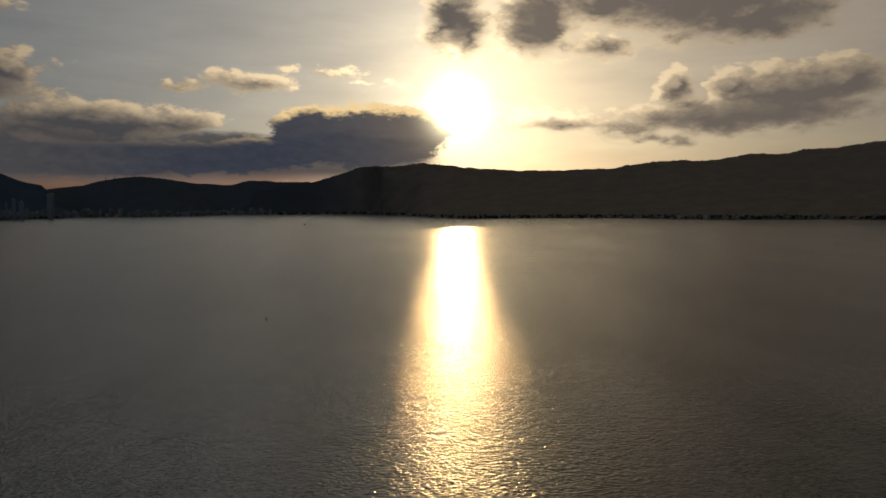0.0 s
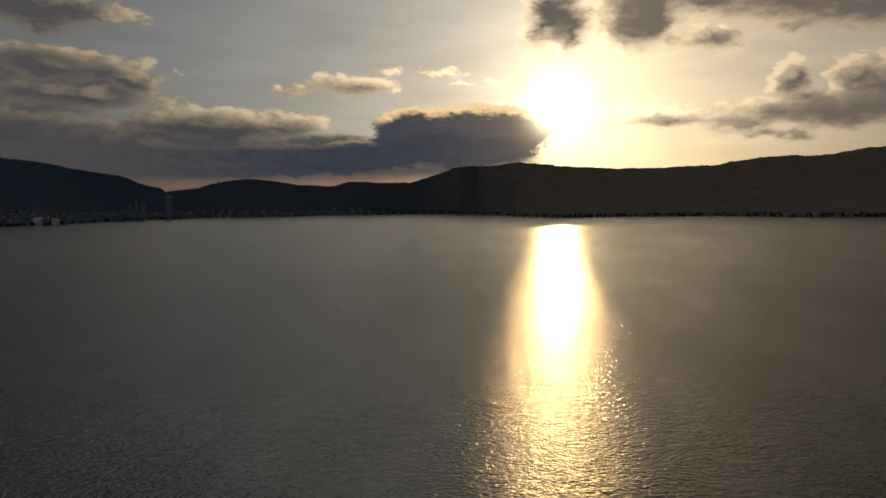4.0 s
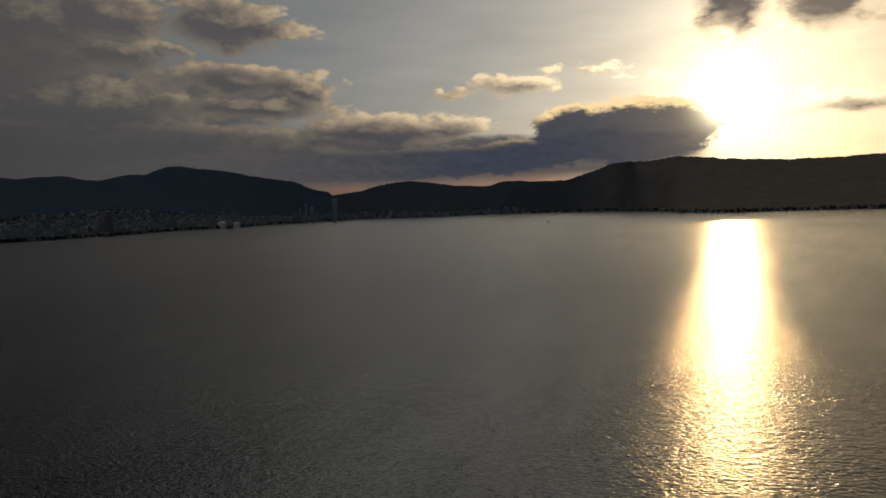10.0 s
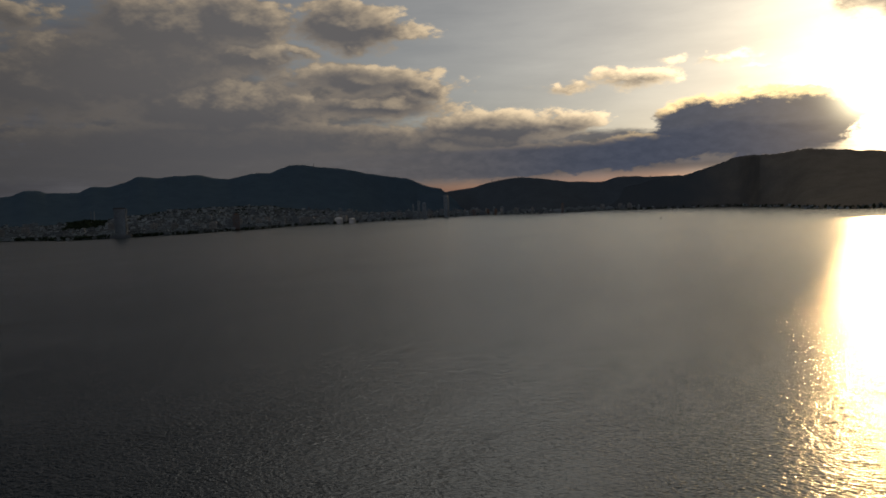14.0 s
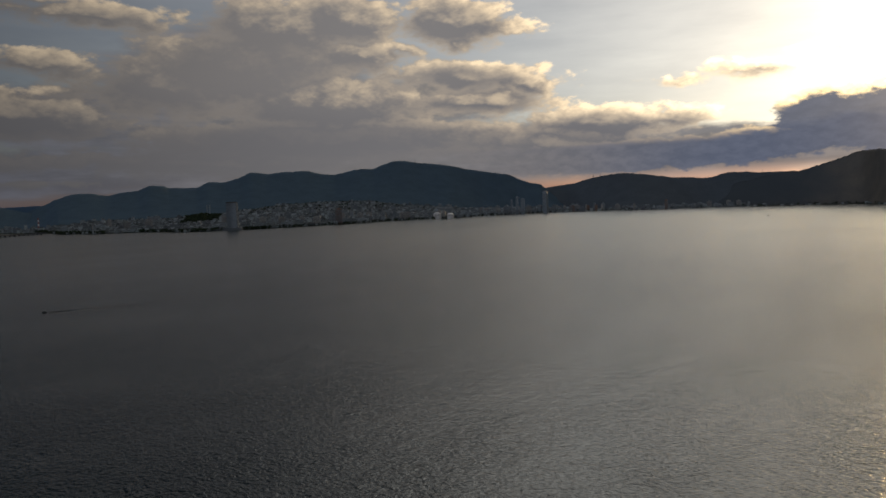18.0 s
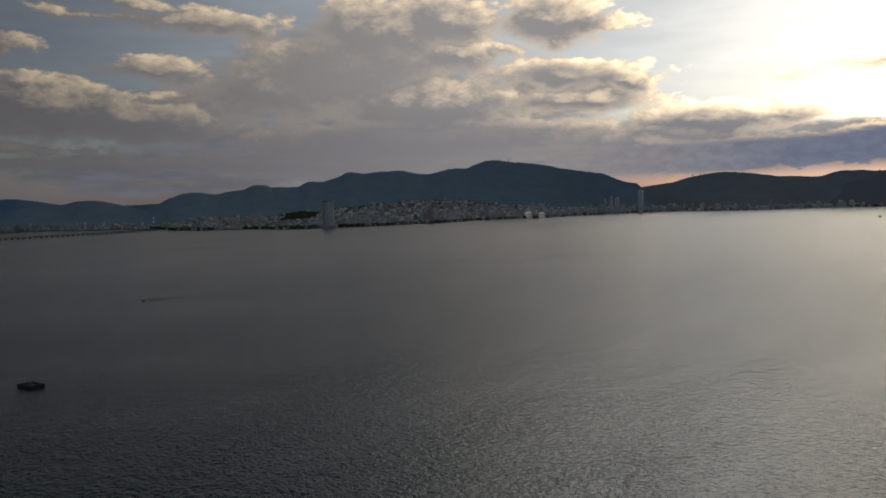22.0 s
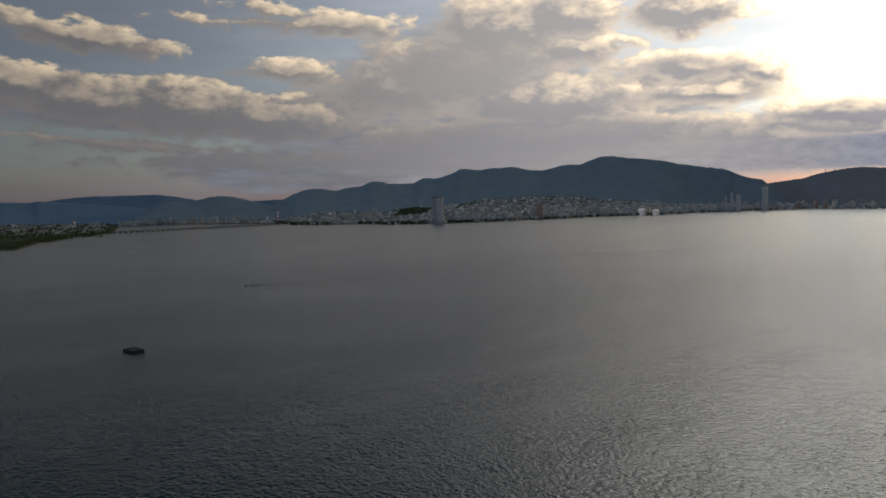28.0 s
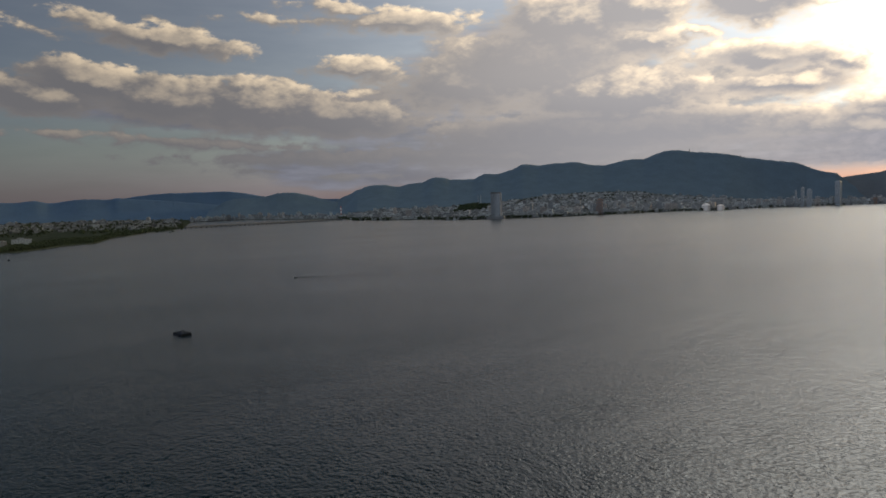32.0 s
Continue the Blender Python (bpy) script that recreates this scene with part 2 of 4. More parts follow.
shade = N.vec("ADD", shade, N.tint(N.math("MULTIPLY", N.ramp(ang, 26.0, 42.0), N.math("MULTIPLY", N.ramp(ang, 76.0, 54.0), N.ramp(el, 5.0, 10.0))), (0.034, 0.029, 0.022)))
streak = N.noise(N.vec("MULTIPLY", way, (30.0, 30.0, 190.0)), 0.35, 6.0, 0.6)
lining = N.math("MULTIPLY", N.math("SUBTRACT", 1.0, thick), N.math("MULTIPLY", N.math("MULTIPLY", N.gauss(ang, 34.0, 1.25), N.ramp(el, 3.2, 7.0, 0.12, 1.0)), N.ramp(torn, 0.3, 0.62, 0.35, 1.0)))
silver_all = N.math("ADD", lining, N.math("MULTIPLY", facing, N.math("MULTIPLY_ADD", thick, -0.5, 0.95)), clamp=True)
silver = N.math("MULTIPLY", silver_all, N.math("MAXIMUM", N.ramp(el, 4.0, 8.5, 0.3, 1.0), N.ramp(az, 60.0, 40.0)))
cloud = N.mix(silver, N.vec("ADD", shade, N.tint(N.ramp(ang, 35.0, 75.0), (-0.039, -0.037, -0.038))), lit)
deck_depth = N.math("ADD", deck, N.math("MULTIPLY", N.math("SUBTRACT", streak, 0.5), 1.6))
deck_cover = N.math("MULTIPLY", N.ramp(deck_depth, -0.15, 0.75), N.math("MAXIMUM", N.ramp(el, 0.9, 2.4, 0.25, 1.0), N.ramp(az, 34.0, 50.0)))
deck_tone = N.vec("SCALE", N.vec("ADD", shade, N.tint(N.ramp(ang, 45.0, 75.0), (-0.042, -0.035, -0.022))), N.ramp(streak, 0.35, 0.72, 0.82, 1.2))

# the bright veil round and above the sun
spread = N.math("SQRT", N.math("ADD", N.math("POWER", N.math("SUBTRACT", az, SUN_AZ), 2.0), N.math("POWER", N.math("DIVIDE", N.math("SUBTRACT", el, SUN_EL), 1.7), 2.0)))
veil = N.noise(N.vec("MULTIPLY", way, (20.0, 20.0, 110.0)), 0.25, 6.0, 0.6)
glow = N.vec("ADD", N.tint(N.gauss(ang, 4.5, 1.2), (1.0, 0.70, 0.26)), N.tint(N.math("MULTIPLY", N.gauss(spread, 9.0, 1.0), N.ramp(az, 8.0, -6.0, 0.6, 1.3)), (1.0, 0.80, 0.46)))
glow = N.vec("ADD", glow, N.vec("MULTIPLY", N.tint(N.math("MULTIPLY", N.gauss(spread, 34.0, 1.0), N.ramp(az, 10.0, -8.0, 0.70, 1.0)), (1.0, 1.0, 1.0)), N.mix(N.ramp(az, 4.0, -9.0), (1.0, 0.95, 0.80), (1.1, 0.86, 0.55))))
glow = N.vec("SCALE", glow, N.math("MULTIPLY_ADD", veil, 0.7, 0.65))
# the air near the horizon reddens and dims it, most where the clouds shade it
low = N.math("SUBTRACT", 1.0, N.ramp(el, 0.2, 5.0))
shaded = N.math("MULTIPLY", N.ramp(az, 4.0, 14.0, 0.25, 0.93), N.ramp(az, 58.0, 76.0, 1.0, 0.2))
red = N.mix(N.math("MULTIPLY", low, shaded), (1.0, 1.0, 1.0), (0.34, 0.185, 0.20))
glow = N.vec("MULTIPLY", glow, red)
# unseen bright patch of sky above the view, added to brighten the water
wide = N.math("EXPONENT", N.math("MULTIPLY", N.math("POWER", N.math("DIVIDE", N.math("SUBTRACT", az, 27.0), 19.0), 2.0), -1.0))
glow = N.vec("ADD", glow, N.tint(N.math("MULTIPLY", wide, N.math("MULTIPLY", N.ramp(el, 15.5, 26.0), N.ramp(el, 80.0, 45.0))), (1.05, 1.04, 0.94)))
# the thick dark bank beside the sun, with a thin lit upper edge
LUMPS = []
lump(5.6, 5.0, 6.0, 2.5)
lump(3.0, 5.2, 3.3, 1.9)
lump(10.0, 5.6, 3.4, 1.65)
lump(13.5, 3.6, 6.5, 1.3, 4)
lump(24, 3.1, 14, 1.2, 1)
lump(42, 3.0, 16, 1.2)
frayed = N.vec("ADD", flat.outputs[0], N.vec("MULTIPLY", warp, (1.5, 0.8, 0.0)))
curl = N.noise(stretched, 1.1, 6.0, 0.62)
heap = N.math("MULTIPLY", N.math("SUBTRACT", curl, 0.5), 1.1)
bank = N.math("ADD", gathered(LUMPS, frayed), heap)
bank_up = gathered(LUMPS, N.vec("ADD", frayed, (-0.15, 0.45, 0.0)))
bank_cover = N.math("MULTIPLY", N.ramp(bank, -0.12, 0.16), N.ramp(az, 46.0, 22.0, 0.0, 0.97))
upper = N.ramp(N.math("SUBTRACT", N.math("ADD", bank, N.math("MULTIPLY", heap, -1.0)), bank_up), 0.02, 0.3)
rim = N.math("MULTIPLY", N.math("MULTIPLY", N.ramp(bank, 0.62, 0.05), upper), N.gauss(ang, 16.0, 2.3), clamp=True)
rim = N.math("MULTIPLY", rim, N.ramp(el, 3.8, 6.0))
bank_tone = N.vec("ADD", N.tint(N.ramp(curl, 0.3, 0.7), (0.020, 0.020, 0.024)), (0.062, 0.076, 0.115))
bank_tone = N.mix(N.ramp(az, 14.0, 32.0), bank_tone, N.vec("MULTIPLY", bank_tone, (1.75, 1.42, 1.05)))
bank_tone = N.vec("ADD", bank_tone, N.tint(N.gauss(ang, 3.5, 1.0), (0.6, 0.42, 0.2)))
bank_tone = N.mix(rim, bank_tone, (1.9, 1.35, 0.66))
disc = N.gauss(N.math("POWER", N.math("DIVIDE", ang, 1.75), 2.0), 1.0, 6.5)
clear = N.vec("MULTIPLY", clear, N.mix(N.math("MULTIPLY", low, shaded), (1.0, 1.0, 1.0), (0.75, 0.52, 0.66)))
dusk = N.mix(N.math("MULTIPLY", low, N.ramp(az, 56.0, 74.0)), (1.0, 1.0, 1.0), (0.94, 0.92, 1.28))
total = N.mix(N.math("MULTIPLY", deck_cover, 0.93), N.vec("MULTIPLY", N.vec("ADD", clear, glow), dusk), deck_tone)
total = N.mix(N.math("MULTIPLY", cover, 0.97), total, cloud)
total = N.mix(bank_cover, total, bank_tone)
# dims the sky away from the sun; the unseen upper part darkens the water
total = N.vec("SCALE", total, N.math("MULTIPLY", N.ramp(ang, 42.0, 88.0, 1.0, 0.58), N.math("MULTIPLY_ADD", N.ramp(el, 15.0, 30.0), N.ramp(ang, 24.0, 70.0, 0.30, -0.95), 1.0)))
# unseen glow in the sky opposite the sun, added to brighten hills and town
total = N.vec("ADD", total, N.tint(N.math("MULTIPLY", N.ramp(ang, 92.0, 150.0), N.ramp(el, -2.0, 12.0)), (0.48, 0.48, 0.50)))
total = N.vec("ADD", total, N.tint(disc, (1.0, 0.86, 0.55)))
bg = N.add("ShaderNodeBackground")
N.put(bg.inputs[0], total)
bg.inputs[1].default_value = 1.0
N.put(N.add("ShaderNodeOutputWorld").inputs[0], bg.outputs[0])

sun = new("sun", bpy.data.lights.new("sun", "SUN"))
sun.data.energy, sun.data.angle, sun.data.color = 1.0, radians(0.6), (1.0, 0.62, 0.25)
sun.rotation_euler = (-SUN_DIR).to_track_quat("-Z", "Y").to_euler()


# ---------------------------------------------------------------- materials
def material(name, rgb, rough=0.8, spread=0.25, scale=0.02, fine=0.3, metal=0.0, bump=0.3, bump_dist=1.0, per_object=0.0, spec=0.3):
    """A surface with colour that varies at two scales, and fine relief."""
    m = bpy.data.materials.new(name)
    m.use_nodes = True
    n = Nodes(m.node_tree)
    at = n.add("ShaderNodeNewGeometry").outputs["Position"]
    big, small = n.noise(at, scale, 3.0), n.noise(at, fine, 4.0)
    k = n.math("ADD", n.math("MULTIPLY", big, 0.6), n.math("MULTIPLY", small, 0.4))
    lo, hi = [c * (1 - spread) for c in rgb], [min(c * (1 + spread), 0.95) for c in rgb]
    colour = n.mix(n.ramp(k, 0.3, 0.7), lo, hi)
    if per_object:
        r = n.add("ShaderNodeObjectInfo").outputs["Random"]
        isl = n.add("ShaderNodeNewGeometry").outputs["Random Per Island"]
        r = n.math("FRACT", n.math("ADD", r, isl))
        colour = n.mix(1.0, colour, n.vec("ADD", n.tint(r, (2 * per_object, 2 * per_object, 1.8 * per_object)), (1 - per_object,) * 3), "MULTIPLY")
    b = n.add("ShaderNodeBsdfPrincipled")
    n.put(b.inputs["Base Color"], colour)
    b.inputs["Roughness"].default_value, b.inputs["Metallic"].default_value = rough, metal
    b.inputs["Specular IOR Level"].default_value = spec
    if bump:
        u = n.add("ShaderNodeBump")
        u.inputs["Strength"].default_value, u.inputs["Distance"].default_value = bump, bump_dist
        n.put(u.inputs["Height"], small)
        n.put(b.inputs["Normal"], u.outputs[0])
    n.put(n.add("ShaderNodeOutputMaterial").inputs[0], b.outputs[0])
    return m


def water_material():
    """Wind ripples as true slopes of a noise height, so that they keep their steepness far out; the finest ones are roughness."""
    m = bpy.data.materials.new("lake_water")
    m.use_nodes = True
    n = Nodes(m.node_tree)
    at = n.add("ShaderNodeNewGeometry").outputs["Position"]
    out = n.ramp(n.vec("LENGTH", at, out=1), 350.0, 1500.0)   # ripples shorten towards the open lake
    gust = n.noise(n.vec("MULTIPLY", at, (0.0085, 0.0026, 1.0)), 1.0, 4.0, 0.6)
    calm = n.noise(n.vec("MULTIPLY", at, (0.03, 0.012, 1.0)), 1.0, 3.0, 0.6)
    bend = n.vec("SCALE", n.vec("SUBTRACT", n.noise(at, 0.06, 1.0, out=1), (0.5, 0.5, 0.5)), 5.0)
    place = n.vec("ADD", at, bend)

    def height(x, y):
        p = n.vec("ADD", place, (x, y, 0.0))
        small = n.noise(n.vec("MULTIPLY", p, (0.56, 0.74, 1.0)), 1.0, 2.0, 0.55)
        long = n.noise(n.vec("MULTIPLY", p, (0.13, 0.20, 1.0)), 1.0, 1.0, 0.5)
        return n.math("MULTIPLY_ADD", long, 0.38, n.math("MULTIPLY", small, 0.57))

    step = 0.12
    h = height(0.0, 0.0)
    strength = n.math("MULTIPLY", n.ramp(gust, 0.3, 0.66, 0.75, 1.1), n.ramp(calm, 0.3, 0.7, 0.8, 1.1))
    strength = n.math("MULTIPLY", strength, n.math("MULTIPLY_ADD", out, -0.58, 1.0))
    k = n.math("MULTIPLY", strength, -1.0 / step)
    slope = n.add("ShaderNodeCombineXYZ")
    n.put(slope.inputs[0], n.math("MULTIPLY", n.math("SUBTRACT", height(step, 0.0), h), k))
    n.put(slope.inputs[1], n.math("MULTIPLY", n.math("SUBTRACT", height(0.0, step), h), k))
    slope.inputs[2].default_value = 1.0
    b = n.add("ShaderNodeBsdfPrincipled")
    b.inputs["Base Color"].default_value = (0.003, 0.010, 0.016, 1)
    n.put(b.inputs["Roughness"], n.math("ADD", n.ramp(gust, 0.3, 0.7, 0.14, 0.18), n.math("MULTIPLY", out, 0.09)))
    b.inputs["IOR"].default_value = 1.333
    n.put(b.inputs["Normal"], n.vec("NORMALIZE", slope.outputs[0]))
    n.put(n.add("ShaderNodeOutputMaterial").inputs[0], b.outputs[0])
    return m


WATER = water_material()
# blue distance haze is put into this forest's base colour
FOREST_HAZE = material("hazy_hill_forest", (0.064, 0.100, 0.142), 1.0, 0.10, 0.012, 0.09, bump=0.3, bump_dist=4.0, spec=0.0)


def glare_forest():
    """Forest with sun glare put into its colour, fading to blue-grey along the shore."""
    m = material("glare_hill_forest", (0.21, 0.185, 0.155), 1.0, 0.15, 0.012, 0.09, bump=0.4, bump_dist=4.0, spec=0.0)
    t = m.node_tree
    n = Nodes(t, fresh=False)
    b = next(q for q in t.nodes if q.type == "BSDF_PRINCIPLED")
    glared = b.inputs["Base Color"].links[0].from_socket
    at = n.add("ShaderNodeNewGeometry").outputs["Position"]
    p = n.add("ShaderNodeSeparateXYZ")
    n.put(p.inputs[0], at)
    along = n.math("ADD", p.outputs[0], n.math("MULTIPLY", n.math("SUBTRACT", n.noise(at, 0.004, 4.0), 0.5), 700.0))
    n.put(b.inputs["Base Color"], n.mix(n.ramp(along, 150.0, -1000.0), glared, (0.066, 0.080, 0.098)))
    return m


FOREST_GLARE = glare_forest()
# lighter, greyer forest copy with more distance haze put into its colour
FOREST_LOW_HAZE = material("hazy_low_hill_forest", (0.076, 0.094, 0.118), 1.0, 0.10, 0.012, 0.09, bump=0.3, bump_dist=4.0, spec=0.0)
# bluer copy: the thicker haze over the farthest hills is put into the colour
FOREST_FAR_HAZE = material("hazy_far_hill_forest", (0.044, 0.080, 0.140), 1.0, 0.08, 0.010, 0.08, bump=0.3, bump_dist=4.0, spec=0.0)
PLAIN = material("town_ground", (0.024, 0.032, 0.026), 1.0, 0.4, 0.01, 0.15, bump=0.1, spec=0.0)
# the bluish cast of distance haze is put into this wall colour
CONCRETE = material("hazy_pale_concrete", (0.20, 0.235, 0.28), 0.8, 0.12, 0.05, 0.6, per_object=0.6, bump=0.1)
# darker walls for far houses; dimming by distance haze is put into the colour
DULL = material("hazy_grey_render", (0.11, 0.13, 0.155), 0.85, 0.2, 0.05, 0.6, per_object=0.7, bump=0.1)
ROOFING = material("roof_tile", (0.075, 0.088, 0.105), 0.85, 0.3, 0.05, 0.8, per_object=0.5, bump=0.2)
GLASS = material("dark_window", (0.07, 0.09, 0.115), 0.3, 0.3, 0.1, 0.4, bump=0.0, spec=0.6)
LEAVES = material("tree_leaves", (0.020, 0.031, 0.020), 0.95, 0.45, 0.03, 0.4, per_object=0.3, bump=0.3, spec=0.05)
BARK = material("bark", (0.09, 0.065, 0.045), 0.9, 0.3, 0.3, 3.0)
STEEL = material("weathered_steel", (0.06, 0.062, 0.065), 0.6, 0.35, 0.6, 4.0, bump=0.2)
WHITE = material("white_sheet_roof", (0.52, 0.53, 0.55), 0.5, 0.06, 0.05, 0.5, bump=0.05)


# ---------------------------------------------------------------- building helpers
def mesh_object(name, verts, faces, mat, parent=None, label="", smooth=False):
    me = bpy.data.meshes.new(name)
    me.from_pydata(verts, [], faces)
    me.materials.append(mat)
    me.update()
    if smooth:
        me.polygons.foreach_set("use_smooth", [True] * len(me.polygons))
    ob = new(name, me)
    ob.parent = parent
    if label:
        tagged(ob, label)
    return ob


def part(name, bm, mat, parent=None, label="", smooth=False):
    me = bpy.data.meshes.new(name)
    bm.normal_update()
    bm.to_mesh(me)
    bm.free()
    me.materials.append(mat)
    if smooth:
        me.polygons.foreach_set("use_smooth", [True] * len(me.polygons))
    ob = new(name, me)
    ob.parent = parent
    if label:
        tagged(ob, label)
    return ob


def box(bm, x0, x1, y0, y1, z0, z1, bevel=0.0):
    r = bmesh.ops.create_cube(bm, size=1.0, matrix=Matrix.Translation(((x0 + x1) / 2, (y0 + y1) / 2, (z0 + z1) / 2)) @ Matrix.Diagonal((x1 - x0, y1 - y0, z1 - z0, 1)))
    if bevel:
        edges = list({e for v in r["verts"] for e in v.link_edges})
        bmesh.ops.bevel(bm, geom=edges, offset=bevel, segments=1, affect="EDGES")


def tube(bm, a, b, r0, r1, n=8):
    a, b = Vector(a), Vector(b)
    m = Matrix.Translation((a + b) / 2) @ (b - a).to_track_quat("Z", "Y").to_matrix().to_4x4()
    bmesh.ops.create_cone(bm, cap_ends=True, segments=n, radius1=r0, radius2=r1, depth=(b - a).length, matrix=m)


def thing(name, at, turn=0.0, label="", category="", group="", kind=""):
    e = new(name)
    e.matrix_basis = pose(at[0], at[1], at[2], 0, 0, turn)
    return tagged(e, label, category, group, kind)


# ---------------------------------------------------------------- water
side = 9000
water = mesh_object("water", [(-side, -side, 0), (side, -side, 0), (side, side, 0), (-side, side, 0)], [(0, 1, 2, 3)], WATER)
tagged(water, "wide grey lake with small wind ripples and a golden sun path", "lake", kind="structure")

# ---------------------------------------------------------------- shore and plain
SHORE = [(-75, 3400), (-45, 3150), (-31.2, 3115), (-20, 2960), (-14, 3150), (-7.5, 3130), (-1.7, 3045), (1.1, 3260), (3.4, 3830), (6.5, 4420), (15.8, 4370), (20.2, 4060),
         (25.5, 4180), (29, 3930), (33.1, 3640), (36.6, 3290), (39.6, 3220), (44, 2890), (49.2, 2670), (53.3, 2580), (56.5, 2575), (60, 2820), (62.5, 2830), (65.3, 2970), (67, 3440), (70.8, 3670)]
SHORE2 = [(75.3, 4050), (78.4, 3790), (79.0, 3780), (79.35, 2575), (81.5, 2300), (84.3, 1915), (86.5, 1540), (93, 1290), (100, 1150), (115, 1100), (180, 1500), (285, 3400)]


def coast(a):
    return blend(a, SHORE + SHORE2)


def shore_r(a):
    return coast(a) * (1 + 0.008 * noise.noise((a * 1.7, 3.1, 0)) + 0.005 * noise.noise((a * 7, 9.1, 0)))


def knoll_z(a, r):
    """The wooded knoll behind the hotel tower."""
    return 15 * max(0.0, 1 - ((a - 55.6) / 1.5) ** 2) * max(0.0, 1 - ((r - 3330) / 260) ** 2)


def land_z(a, r):
    """Height of the plain and the lower slopes."""
    d = r - shore_r(a)
    if d < 0:
        return -2.0
    z = 1.6 * min(d / 8, 1) + 0.004 * max(d - 60, 0)
    rise = min(max(0.0, d - 380), 650) * 0.085 * max(0.0, 1 - ((a - 45) / 10) ** 2)
    rise += min(max(0.0, d - 160), 620) * 0.055 * max(0.0, min(1.0, (a - 25) / 3, (67 - a) / 4))
    rise2 = max(0.0, d - 120) * 0.03 * (1 if a < 25 else 0)
    knoll = knoll_z(a, r)
    return z + rise + knoll + rise2 + 1.2 * noise.noise((a * 3, r * 0.01, 5)) * min(d / 80, 1)


steps = [-6, 0, 8, 40, 90, 160, 250, 360, 500, 680, 900, 1200, 1600, 2100, 2800, 3800, 5200]
angles = [-75 + 0.5 * i for i in range(721)]
verts, faces = [], []
for a in angles:
    r0 = shore_r(a)
    for s in steps:
        verts.append(bearing(a, r0 + s, land_z(a, r0 + s) if s >= 0 else -2.5))
w_ = len(steps)
for i in range(len(angles) - 1):
    for j in range(w_ - 1):
        faces.append((i * w_ + j, i * w_ + j + 1, (i + 1) * w_ + j + 1, (i + 1) * w_ + j))
ground = mesh_object("ground", verts, faces, PLAIN, smooth=True)
tagged(ground, "low dark shore plain round the lake", "ground", kind="structure")


# ---------------------------------------------------------------- hills
def hill_range(label, crest, far, deep, mat, seed, rough=1.0, spur=0.35, bumps=6.0):
    """A wooded range: crest as (bearing, degrees above the eye) peaks and saddles, at distance far, its foot deep metres nearer."""
    a0, a1 = crest[0][0], crest[-1][0]
    n_a, n_r = int((a1 - a0) / 0.07), 30
    vs, fs = [], []
    for i in range(n_a + 1):
        a = a0 + (a1 - a0) * i / n_a
        d = far(a) if callable(far) else far
        foot = deep(a) if callable(deep) else deep
        top = EYE_Z + d * math.tan(radians(line(a, crest)))
        crown_ = bumps * (0.5 * noise.noise((a * 1.3, seed, 0.5)) + 0.5 * abs(noise.noise((a * 2.9, seed, 1.5))) + 0.3 * noise.noise((a * 7.5, seed, 2.5)))
        edge = min(1.0, (a - a0) / 2.5, (a1 - a) / 2.5)
        top = max(2.0, top * max(edge, 0.0) ** 0.6)
        for j in range(n_r + 6):
            k = j / n_r
            x = bearing(a, d + foot * (k - 1))
            if k <= 1:
                h = top * (0.25 * k + 0.75 * k ** 1.6)
                v = noise.fractal((x.x * 0.0035 + seed, x.y * 0.0035, seed), 0.9, 2.1, 3)
                h += spur * top * v * k * (1 - k) * 1.6
                h = min(h, top * (0.55 + 0.45 * k))
            else:
                h = top * (1 - (k - 1) * 2.0)
            t = noise.fractal((x.x * 0.009, x.y * 0.009, seed), 0.8, 2.0, 2)
            h += crown_ * min(k, 1.0) ** 8
            h += rough * 5.0 * t * min(1, h / 30)
            vs.append((x.x, x.y, max(h, -3)))
    m = n_r + 6
    for i in range(n_a):
        for j in range(m - 1):
            fs.append((i * m + j, i * m + j + 1, (i + 1) * m + j + 1, (i + 1) * m + j))
    return tagged(mesh_object("hill", vs, fs, mat, smooth=True), label, "hill", "hills round the lake", "structure")


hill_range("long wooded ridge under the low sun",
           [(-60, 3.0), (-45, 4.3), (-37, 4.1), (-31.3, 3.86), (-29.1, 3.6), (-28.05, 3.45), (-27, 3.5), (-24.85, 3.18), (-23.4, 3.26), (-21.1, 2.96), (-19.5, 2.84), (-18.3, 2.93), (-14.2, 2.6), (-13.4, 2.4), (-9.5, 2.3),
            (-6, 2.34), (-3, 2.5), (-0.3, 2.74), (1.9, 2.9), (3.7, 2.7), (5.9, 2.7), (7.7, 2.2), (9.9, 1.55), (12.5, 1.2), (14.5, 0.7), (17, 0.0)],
           lambda a: max(4400, min(4760, coast(a) + 330)), lambda a: max(4400, min(4760, coast(a) + 330)) - coast(a) - 60, FOREST_GLARE, 1.0, 0.6, 0.10, 9.0)
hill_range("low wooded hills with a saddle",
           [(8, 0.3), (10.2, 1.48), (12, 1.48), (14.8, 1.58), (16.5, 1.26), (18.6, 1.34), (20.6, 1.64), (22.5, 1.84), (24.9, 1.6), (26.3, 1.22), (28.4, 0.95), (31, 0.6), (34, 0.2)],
           4790, lambda a: 4790 - max(coast(a) + blend(a, [(21, 120), (27, 430)]), 4100), FOREST_LOW_HAZE, 2.0, 0.6, 0.12, 5.0)
